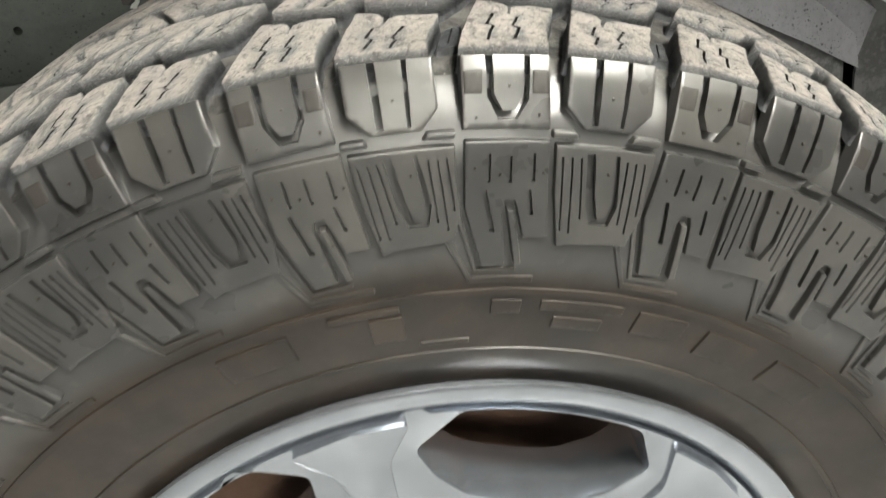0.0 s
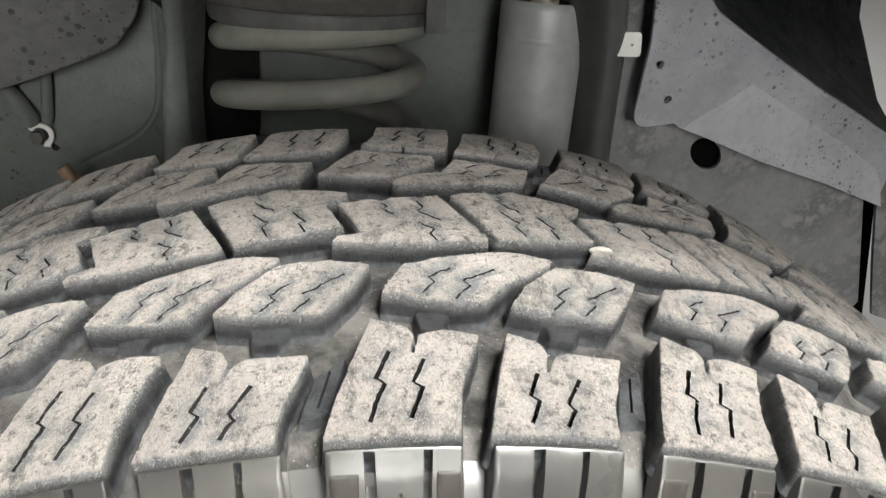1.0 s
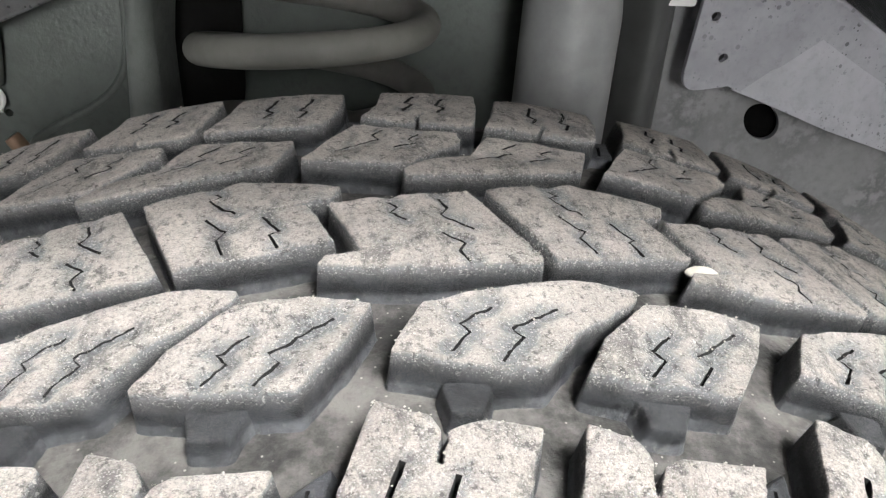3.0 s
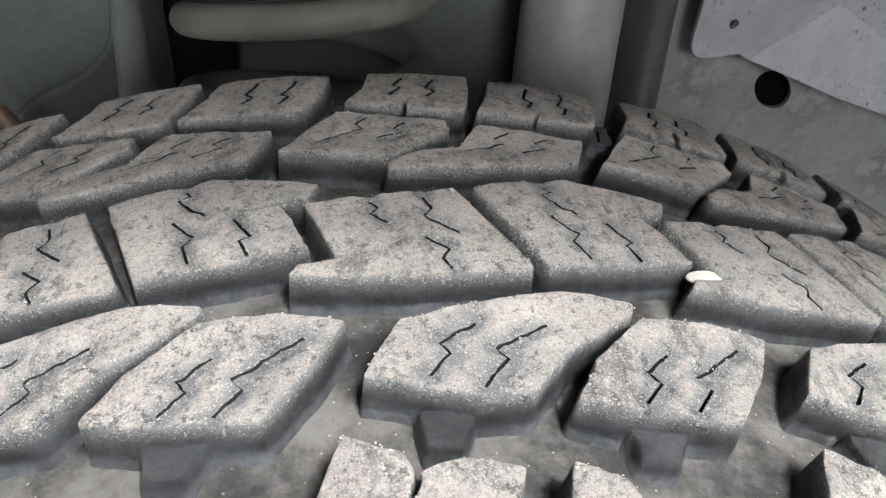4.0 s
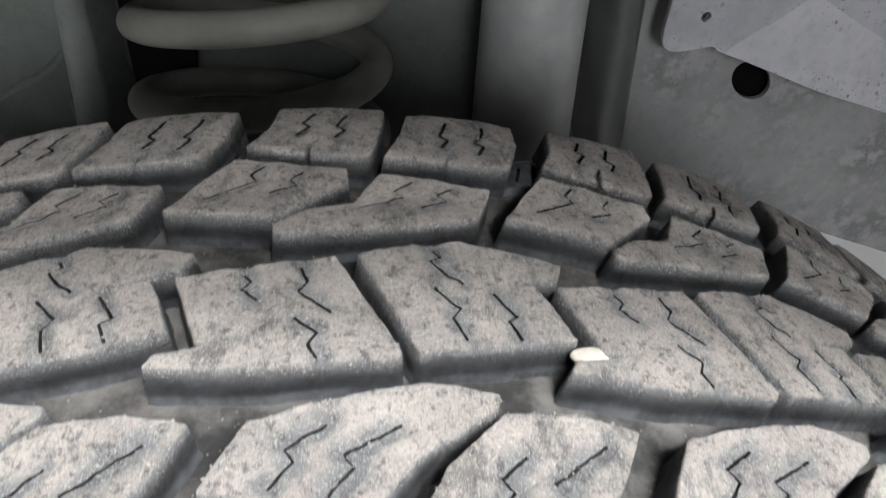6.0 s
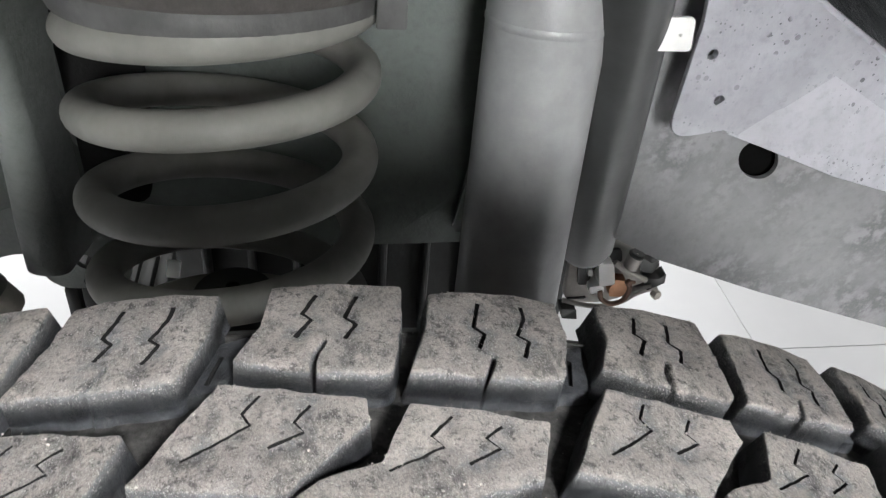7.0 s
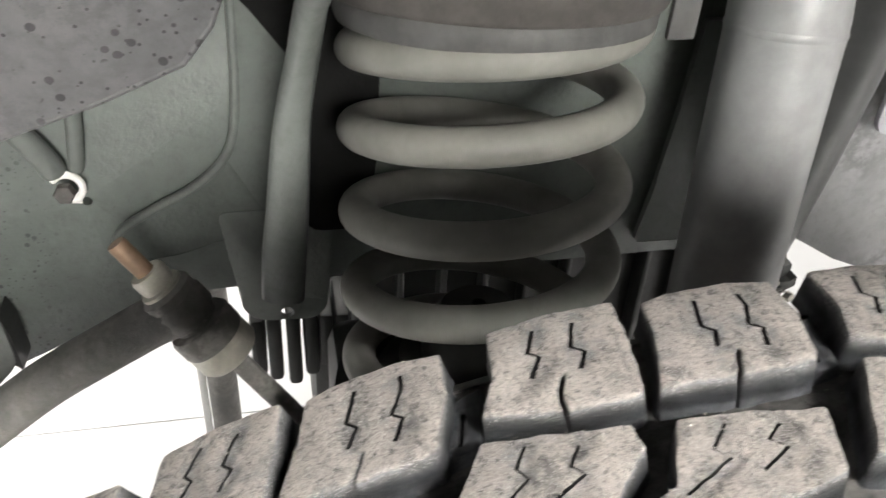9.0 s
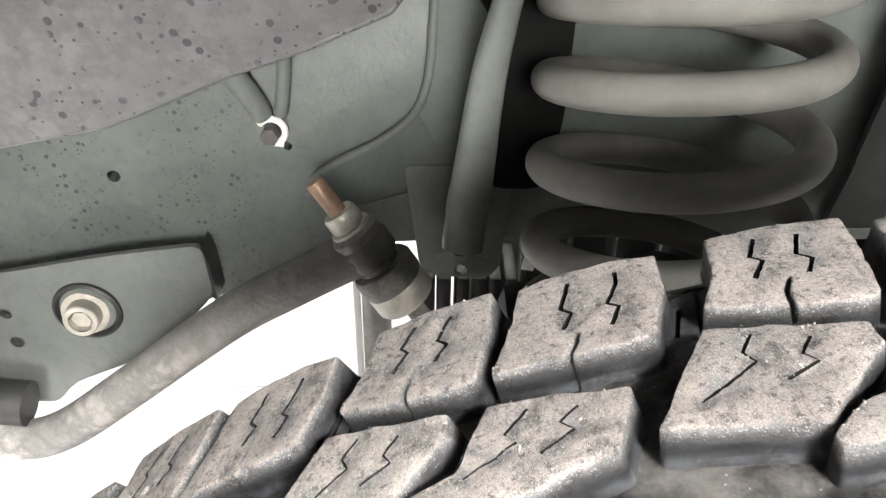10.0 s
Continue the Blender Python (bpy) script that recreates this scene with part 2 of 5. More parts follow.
def lathe(profile, n=96, cap=False, bm=None, m=None):
    """A surface turned about the local z axis; profile: (radius, z)."""
    bm = bm or bmesh.new()
    rings = []
    for r, z in profile:
        ring = []
        for i in range(n):
            a = 2 * math.pi * i / n
            v = Vector((r * math.cos(a), r * math.sin(a), z))
            ring.append(bm.verts.new(m @ v if m else v))
        rings.append(ring)
    for a, b in zip(rings, rings[1:]):
        for i in range(n):
            bm.faces.new((a[i], a[(i + 1) % n], b[(i + 1) % n], b[i]))
    if cap:
        bm.faces.new(rings[0]), bm.faces.new(rings[-1])
    return bm


def sweep(points, radius, n=16, bm=None, cap=True):
    """A round tube along points; radius may be a number or one for each point."""
    bm = bm or bmesh.new()
    pts = [Vector(p) for p in points]
    rs = radius if isinstance(radius, (list, tuple)) else [radius] * len(pts)
    side, rings = None, []
    for i, p in enumerate(pts):
        d = (pts[min(i + 1, len(pts) - 1)] - pts[max(i - 1, 0)]).normalized()
        side = (side - d * side.dot(d)).normalized() if side else d.orthogonal().normalized()
        up = d.cross(side)
        rings.append([bm.verts.new(p + rs[i] * (math.cos(2 * math.pi * j / n) * side + math.sin(2 * math.pi * j / n) * up)) for j in range(n)])
    for a, b in zip(rings, rings[1:]):
        for j in range(n):
            bm.faces.new((a[j], a[(j + 1) % n], b[(j + 1) % n], b[j]))
    if cap:
        bm.faces.new(rings[0]), bm.faces.new(rings[-1])
    return bm


def curve_points(points, per=8):
    """A smooth line through points."""
    p = [Vector(q) for q in points]
    p = [2 * p[0] - p[1], *p, 2 * p[-1] - p[-2]]
    out = []
    for i in range(1, len(p) - 2):
        for k in range(per):
            t = k / per
            out.append(0.5 * (2 * p[i] + (p[i + 1] - p[i - 1]) * t + (2 * p[i - 1] - 5 * p[i] + 4 * p[i + 1] - p[i + 2]) * t * t + (3 * p[i] - p[i - 1] - 3 * p[i + 1] + p[i + 2]) * t ** 3))
    return [*out, p[-2]]


def box(sx, sy, sz, bevel=0.0, bm=None, m=None, segments=2):
    b = bmesh.new()
    bmesh.ops.create_cube(b, size=1.0, matrix=Matrix.Diagonal((sx, sy, sz, 1)))
    if bevel:
        bmesh.ops.bevel(b, geom=b.edges[:], offset=bevel, segments=segments, affect="EDGES", profile=0.5)
    if m:
        b.transform(m)
    if bm is None:
        return b
    me = bpy.data.meshes.new("tmp")
    b.to_mesh(me)
    bm.from_mesh(me)
    bpy.data.meshes.remove(me)
    b.free()
    return bm


def round_loop(points, radius, n=5):
    """A 2D loop with its corners rounded."""
    out = []
    k = len(points)
    for i in range(k):
        p, a, b = Vector(points[i]), Vector(points[i - 1]), Vector(points[(i + 1) % k])
        u, w = (a - p), (b - p)
        r = min(radius, 0.45 * u.length, 0.45 * w.length)
        s, e = p + u.normalized() * r, p + w.normalized() * r
        for j in range(n + 1):
            t = j / n
            out.append((1 - t) ** 2 * s + 2 * t * (1 - t) * p + t * t * e)
    return out


def triangulated(loops, extra=()):
    """Triangles of the area inside the first loop and outside the rest. Returns points and index triples."""
    from mathutils import geometry
    pts, edges = [], []
    for loop in loops:
        s = len(pts)
        pts += [Vector(p) for p in loop]
        edges += [(s + i, s + (i + 1) % len(loop)) for i in range(len(loop))]
    pts += [Vector(p) for p in extra]
    v, _, f, _, _, _ = geometry.delaunay_2d_cdt(pts, edges, [], 0, 1e-9)
    keep = []
    for t in f:
        c = sum((v[i] for i in t), Vector((0, 0))) / len(t)
        if inside(c, loops[0]) and not any(inside(c, h) for h in loops[1:]):
            keep.append(tuple(t))
    return v, keep


def inside(p, loop):
    hit = False
    for i in range(len(loop)):
        a, b = loop[i - 1], loop[i]
        if (a[1] > p[1]) != (b[1] > p[1]) and p[0] < (b[0] - a[0]) * (p[1] - a[1]) / (b[1] - a[1]) + a[0]:
            hit = not hit
    return hit


def plate(outline, thick, holes=(), frame_m=None, bevel=0.0012, bm=None):
    """A flat sheet cut to an outline (local x, z) with through holes, its front towards local -y; edges eased."""
    bm = bm or bmesh.new()
    m = frame_m or Matrix()
    v, tris = triangulated([outline, *holes])
    for side, y in ((0, 0.0), (1, thick)):
        made = [bm.verts.new(m @ Vector((p.x, y, p.y))) for p in v]
        for t in tris:
            bm.faces.new([made[i] for i in (t if side else t[::-1])])
        if not side:
            front = made
    bm.verts.index_update()
    for loop in (outline, *holes):
        a = [bm.verts.new(m @ Vector((p[0], 0, p[1]))) for p in loop]
        b = [bm.verts.new(m @ Vector((p[0], thick, p[1]))) for p in loop]
        for i in range(len(loop)):
            bm.faces.new((a[i - 1], a[i], b[i], b[i - 1]))
    bmesh.ops.remove_doubles(bm, verts=bm.verts, dist=1e-6)
    if bevel:
        es = [e for e in bm.edges if len(e.link_faces) == 2 and e.calc_face_angle(0) > 1.2]
        bmesh.ops.bevel(bm, geom=es, offset=bevel, segments=2, affect="EDGES", profile=0.5, clamp_overlap=True)
    return bm


def ring_loop(x, z, r, n=20):
    return [(x + r * math.cos(2 * math.pi * i / n), z + r * math.sin(2 * math.pi * i / n)) for i in range(n)]


def hex_bolt(at, d, size=0.008, head=0.006, washer=0.0, socket=False, bm=None):
    """A bolt head on a face whose outward direction is d."""
    bm = bm or bmesh.new()
    m = Matrix.Translation(at) @ Vector(d).to_track_quat("Z", "Y").to_matrix().to_4x4()
    z = 0.0
    if washer:
        lathe([(0.0005, 0), (washer, 0), (washer, 0.0018), (washer * 0.9, 0.0024), (0.0005, 0.0024)], 28, bm=bm, m=m)
        z = 0.0024
    if socket:
        lathe([(size, z), (size, z + head - 0.001), (size - 0.001, z + head), (size * 0.68, z + head)], 28, bm=bm, m=m)
        lathe([(size * 0.68, z + head), (size * 0.6, z + head - 0.004), (0.0004, z + head - 0.004)], 6, bm=bm, m=m)
    else:
        lathe([(size, z), (size, z + head - 0.0012), (size * 0.86, z + head), (0.0004, z + head)], 6, bm=bm, m=m)
    return bm


# ---- setting ----
def build_hall():
    floor = new("floor", bpy.data.meshes.new("floor"))
    b = box(12, 12, 0.02, m=pose(0, 0, -0.0165))
    b.to_mesh(floor.data)
    b.free()
    floor.data.materials.append(M_GROUT)
    tagged(floor, "white tiled hall floor with thin grey joints", "floor", kind="structure")
    tile = bmesh.new()
    box(0.7982, 0.7982, 0.008, 0.0006, bm=tile, segments=1)
    first = None
    for i in range(-6, 6):
        for j in range(-7, 6):
            at = (0.355 + 0.8 * i, 0.460 + 0.8 * j, -0.004)
            if first is None:
                first = part("floor_tile", tile, M_TILE, floor, smooth=False)
                first.location = at
            else:
                o = new("floor_tile", first.data)
                o.parent, o.location = floor, at
    for name, x, y, sx, sy in (("wall_north", -0.05, 4.85, 9.5, 0.1), ("wall_south", -0.05, -5.5, 9.5, 0.1), ("wall_east", 4.75, -0.325, 0.1, 10.45), ("wall_west", -4.85, -0.325, 0.1, 10.45)):
        tagged(part(name, box(sx, sy, 3.4, m=pose(x, y, 1.7)), M_HALL, smooth=False), "plain grey painted hall wall", "wall", kind="structure")
    tagged(part("ceiling", box(9.8, 10.6, 0.1, m=pose(-0.05, -0.325, 3.45)), M_HALL, smooth=False), "plain grey hall ceiling", "ceiling", kind="structure")


build_hall()


# ---- wheel ----
def crown(v):
    """Tread surface radius at v millimetres across."""
    return R0 - CROWN * (v / 1000 - YC) ** 2


# outer face of the near sidewall: distance across and radius, shoulder to bead (metres)
SIDE = [(-0.1165, 0.4020), (-0.1225, 0.3930), (-0.1275, 0.3820), (-0.1310, 0.3710), (-0.1335, 0.3560), (-0.1350, 0.3400), (-0.1360, 0.3240), (-0.1360, 0.3080), (-0.1352, 0.2950), (-0.1330, 0.2780), (-0.1300, 0.2620), (-0.1265, 0.2480), (-0.1235, 0.2360), (-0.1200, 0.2300)]


def side_at(radius):
    """Distance across and outward direction (across, radial) of the sidewall at a radius."""
    for (y0, r0), (y1, r1) in zip(SIDE, SIDE[1:]):
        if radius >= r1:
            t = min(1.0, (r0 - radius) / (r0 - r1))
            d = Vector((y1 - y0, r1 - r0)).normalized()
            return y0 + (y1 - y0) * t, Vector((d.y, -d.x))
    return SIDE[-1][0], Vector((-1, 0))


def on_tread(u, v, h):
    a = u / 1000 / R0
    r = crown(v) + h / 1000
    return Vector((r * math.sin(a), v / 1000, r * math.cos(a)))


def on_side(u, v, h):
    """u: degrees times ten, v: radius in millimetres, h: height over the sidewall."""
    y, n = side_at(v / 1000)
    a = radians(u / 10)
    y, r = y + n.x * h / 1000, v / 1000 + n.y * h / 1000
    return Vector((r * math.sin(a), y, r * math.cos(a)))


def offset(loop, d):
    """The loop moved inwards by d (it runs counter-clockwise)."""
    out = []
    k = len(loop)
    for i in range(k):
        a, p, b = (Vector(q) for q in (loop[i - 1], loop[i], loop[(i + 1) % k]))
        u, w = (p - a).normalized(), (b - p).normalized()
        n = Vector((-u.y, u.x)) + Vector((-w.y, w.x))
        n = n / max(n.length, 0.2)
        c = max(0.45, n.dot(Vector((-w.y, w.x))))
        out.append(p + n * (d / c))
    return out


def even(loop, step):
    out = []
    k = len(loop)
    for i in range(k):
        a, b = Vector(loop[i]), Vector(loop[(i + 1) % k])
        m = max(1, int((b - a).length / step + 0.5))
        out += [a + (b - a) * j / m for j in range(m)]
    return out


def slot(line, w):
    """A thin closed loop round a polyline."""
    p = [Vector(q) for q in line]
    n = []
    for i in range(len(p)):
        d = (p[min(i + 1, len(p) - 1)] - p[max(i - 1, 0)]).normalized()
        n.append(Vector((-d.y, d.x)))
    return [a - b * w / 2 for a, b in zip(p, n)] + [a + b * w / 2 for a, b in zip(p[::-1], n[::-1])]


def lug(outline, slots, place, height, ease=1.2, draft=1.6, corner=1.5, step=2.2, wear=0.35, seed=0.0, slot_depth=5.0, low=0.0, dip=0.0):
    """A rubber block: outline in its own flat measure, slots cut into its top, laid on by place(u, v, h)."""
    bm = bmesh.new()
    area = sum(outline[i - 1][0] * outline[i][1] - outline[i][0] * outline[i - 1][1] for i in range(len(outline)))
    loop = outline if area > 0 else outline[::-1]
    loop = even(round_loop(loop, corner, 3), step)
    rough = []
    for p in loop:
        q = Vector((p.x * 0.21 + seed, p.y * 0.21, seed))
        rough.append(p + wear * Vector((noise.noise(q) + 0.5 * noise.noise(q * 3.1), noise.noise(q + Vector((9, 9, 9))) + 0.5 * noise.noise(q * 3.1 + Vector((5, 5, 5))))))
    loop = rough
    top, mid = offset(loop, ease), offset(loop, ease * 0.3)
    cuts = [even(s, 1.4) for s in slots]
    if dip:  # torn, uneven sipe edges
        cuts = [[p + 0.26 * Vector((noise.noise(Vector((p.x * 0.9, p.y * 0.9, seed + 2))), noise.noise(Vector((p.x * 0.9, p.y * 0.9, seed + 8))))) for p in c] for c in cuts]
    xs, ys = [p.x for p in top], [p.y for p in top]
    grid = []
    y = min(ys)
    while y < max(ys):
        x = min(xs)
        while x < max(xs):
            p = Vector((x + 0.8 * noise.noise(Vector((x, y, seed + 3))), y + 0.8 * noise.noise(Vector((x, y, seed + 7)))))
            if inside(p, top) and not any(inside(p, c) for c in cuts):
                grid.append(p)
            x += 2.3
        y += 2.3
    near = []
    if dip:
        for c in cuts:
            near += even(c, 1.0)
            for d in (-0.9, -2.1, -3.6):
                for p in even(offset(c, d), 1.5):
                    if inside(p, top) and not any(inside(p, o) for o in cuts) and all((p - q).length > 0.75 for q in near) and all((p - q).length > 0.6 for q in top):
                        grid.append(p)
    # the rubber rounds off towards its sipes, one lip lower than the other

    def lip(p):
        if not near:
            return 0.0
        q = Vector((p[0], p[1]))
        e = min(near, key=lambda n: (n - q).length_squared)
        side = 0.35 if q.x > e.x else 0.0
        d = (e - q).length
        return dip * (1 + side) * (0.6 + 0.8 * abs(noise.noise(Vector((q.x * 0.2, q.y * 0.2, seed))))) * math.exp(-(d / 2.9) ** 2)
    v, tris = triangulated([top, *cuts], grid)

    def hill(p):
        droop = 0.0
        if dip:
            e = min((q - Vector((p[0], p[1]))).length_squared for q in top)
            droop = 0.24 * math.exp(-e / 5.0)
        return wear * (0.7 * noise.noise(Vector((p[0] * 0.16, p[1] * 0.16, seed + 1.7))) + 0.25 * noise.noise(Vector((p[0] * 0.55, p[1] * 0.55, seed + 4.1)))) + low - lip(p) - droop
    made = [bm.verts.new(place(p.x, p.y, hill(p))) for p in v]
    for t in tris:
        bm.faces.new([made[i] for i in t])
    rings = []
    for ring, down, f in ((top, 0, 0), (mid, ease * 0.32, 0), (loop, ease * 1.05, 0), (offset(loop, -draft * 0.45), ease * 1.05, 0.45), (offset(loop, -draft * 0.9), ease * 1.05, 0.9), (offset(loop, -draft * 1.3), 0, 1)):
        rings.append([bm.verts.new(place(p.x, p.y, (hill(p) - down) * (1 - f) - height * f)) for p in ring])
    for a, b in zip(rings, rings[1:]):
        for i in range(len(a)):
            bm.faces.new((a[i - 1], a[i], b[i], b[i - 1]))
    for c in cuts:
        a = [bm.verts.new(place(p.x, p.y, hill(p))) for p in c]
        b = [bm.verts.new(place(p.x, p.y, -slot_depth)) for p in c]
        for i in range(len(a)):
            bm.faces.new((a[i - 1], a[i], b[i], b[i - 1])).material_index = 1
        w, ts = triangulated([c])
        fl = [bm.verts.new(place(p.x, p.y, -slot_depth)) for p in w]
        for t in ts:
            bm.faces.new([fl[i] for i in t]).material_index = 1
    bmesh.ops.remove_doubles(bm, verts=bm.verts, dist=2e-6)
    return bm


ARC = R0 * 1000 * math.pi / 180  # millimetres of tread in a degree


def deg(points):
    return [(a * ARC, v) for a, v in points]


def zig(points, w=1.0):
    return slot(deg(points), w)


# one pitch of the tread, in degrees round and millimetres across: outline and sipes
TREAD = {
    "centre_a": ([(-3.3, 4.6), (-1.1, 7.6), (2.05, 11.8), (2.3, 8.0), (4.25, -21.5), (4.1, -24.0), (1.6, -25.4), (-0.5, -27.0), (-3.6, -25.2), (-3.35, -21.5), (-0.55, -17.0), (-2.2, -18.4)],
                 [[(-1.05, 5.4), (-0.75, 2.6), (-1.02, -0.4), (-0.45, -4.6)], [(0.90, 7.6), (1.16, 2.1), (0.87, -1.2), (1.6, -6.5), (2.0, -9.3)], [(0.8, -10.8), (1.57, -15.7), (1.3, -19.5), (1.60, -23.6)]]),
    "centre_b": ([(2.85, 12.8), (4.6, 17.0), (6.6, 20.2), (8.4, 17.5), (10.5, 14.0), (10.2, 7.8), (7.7, 2.9), (9.25, 3.6), (10.25, -14.6), (7.8, -18.6), (5.4, -20.8), (4.85, -22.4)],
                 [[(5.6, 16.6), (5.85, 13.2), (5.45, 11.4), (5.9, 7.0), (6.55, 3.0)], [(5.5, 0.6), (6.35, -6.2), (6.05, -9.3), (6.42, -17.2)], [(7.6, 0.4), (8.3, -7.8), (7.95, -9.9), (8.3, -15.8)]]),
    "inner_a": ([(-1.35, -56.4), (-1.1, -52.0), (-0.25, -41.0), (1.95, -35.5), (4.95, -30.6), (7.2, -33.3), (7.15, -36.4), (4.75, -49.0), (3.85, -56.6), (3.3, -62.0), (1.8, -62.3)],
                [[(2.0, -41.4), (0.85, -47.2), (1.12, -50.3), (0.5, -56.2)], [(4.15, -42.0), (2.5, -48.8), (2.8, -51.6), (2.0, -59.0)]]),
    "inner_b": ([(4.5, -62.6), (5.4, -51.6), (7.25, -38.4), (9.5, -37.6), (11.5, -40.4), (10.7, -52.0), (9.3, -66.3), (6.0, -64.8)],
                [[(7.75, -48.4), (6.9, -54.0), (7.2, -57.0), (6.55, -62.4)], [(10.3, -44.6), (8.4, -55.0), (8.75, -57.7), (8.05, -63.8)]]),
    "outer_a": ([(-2.3, 62.5), (0.2, 58.8), (2.4, 55.4), (2.45, 48.6), (1.0, 38.0), (-0.2, 29.0), (-2.4, 31.6), (-4.6, 34.2)],
                [[(-1.0, 58.2), (-1.5, 52.2), (-1.22, 48.8), (-2.05, 44.6), (-3.15, 39.8)], [(0.60, 54.2), (0.12, 49.0), (0.42, 45.8), (-0.65, 41.8)]]),
    "outer_b": ([(3.8, 54.0), (5.15, 53.2), (8.35, 48.4), (7.6, 31.6), (5.4, 27.4), (3.3, 24.4), (-0.2, 21.6), (-0.25, 25.8), (0.8, 32.4), (2.7, 37.0)],
                [[(5.1, 50.0), (4.3, 43.6), (4.68, 40.6), (2.9, 34.4)], [(6.7, 47.0), (6.05, 43.2), (6.45, 40.4), (5.35, 35.8)]]),
    "tie_a": ([(0.15, -61.0), (1.75, -61.5), (1.25, -70.5), (0.35, -70.0)], []),
    "tie_b": ([(6.0, -64.0), (7.9, -65.0), (7.3, -73.5), (6.3, -73.0)], []),
    "far_tie": ([(9.75, 66.0), (11.05, 68.0), (11.65, 88.0), (10.60, 86.0)], [[(10.35, 69.5), (10.75, 80.0)]]),
    "near_tie": ([(9.05, -86.0), (10.25, -80.0), (9.7, -102.0), (8.35, -104.0)], [[(9.62, -85.0), (9.15, -99.0)]]),
    "far_shoulder_a": ([(-0.9, 101.0), (1.6, 102.5), (4.15, 101.2), (4.0, 88.0), (3.45, 66.0), (3.3, 64.0), (0.78, 64.8), (0.88, 71.6), (1.24, 77.2), (1.06, 77.6), (0.68, 72.2), (0.56, 65.2), (-2.0, 70.6), (-1.15, 84.0)],
                       [[(0.83, 97.2), (0.31, 88.4), (0.64, 85.6), (0.07, 78.7)], [(2.38, 97.0), (1.85, 86.8), (2.25, 83.8), (1.82, 77.6)]]),
    "far_shoulder_b": ([(5.2, 98.0), (6.2, 99.8), (8.8, 100.4), (10.5, 98.2), (10.4, 83.0), (9.65, 66.0), (9.5, 64.0), (6.78, 63.2), (6.98, 66.4), (7.28, 72.2), (7.10, 72.6), (6.78, 66.8), (6.56, 63.4), (3.98, 64.6), (4.75, 81.0)],
                       [[(7.13, 94.6), (6.69, 83.8), (7.06, 81.2), (6.67, 74.8)], [(8.92, 94.8), (8.85, 89.0), (8.36, 81.4), (8.72, 78.8), (8.32, 71.8)]]),
    "near_shoulder_a": ([(-1.95, -70.5), (-0.42, -74.6), (-0.16, -78.2), (-0.36, -85.9), (-0.20, -86.2), (0.04, -78.6), (1.0, -76.2), (2.65, -78.4), (1.6, -100.0), (1.3, -117.0), (-3.9, -117.0), (-3.4, -103.0)],
                        [[(-1.22, -85.4), (-1.82, -95.9), (-1.48, -98.2), (-1.87, -105.4), (-2.1, -112.2)], [(0.20, -88.6), (-0.33, -97.9), (0.03, -100.1), (-0.55, -111.3)]]),
    "near_shoulder_b": ([(3.95, -77.0), (5.25, -80.6), (5.58, -85.6), (5.26, -93.0), (5.42, -93.3), (5.86, -86.2), (6.4, -85.0), (8.8, -85.6), (7.9, -104.0), (7.6, -117.0), (2.45, -117.0), (3.0, -100.0)],
                        [[(4.85, -94.0), (4.34, -102.6), (4.68, -104.6), (4.15, -113.2)], [(6.6, -95.8), (5.84, -105.0), (6.08, -107.4), (5.6, -113.4)]]),
}

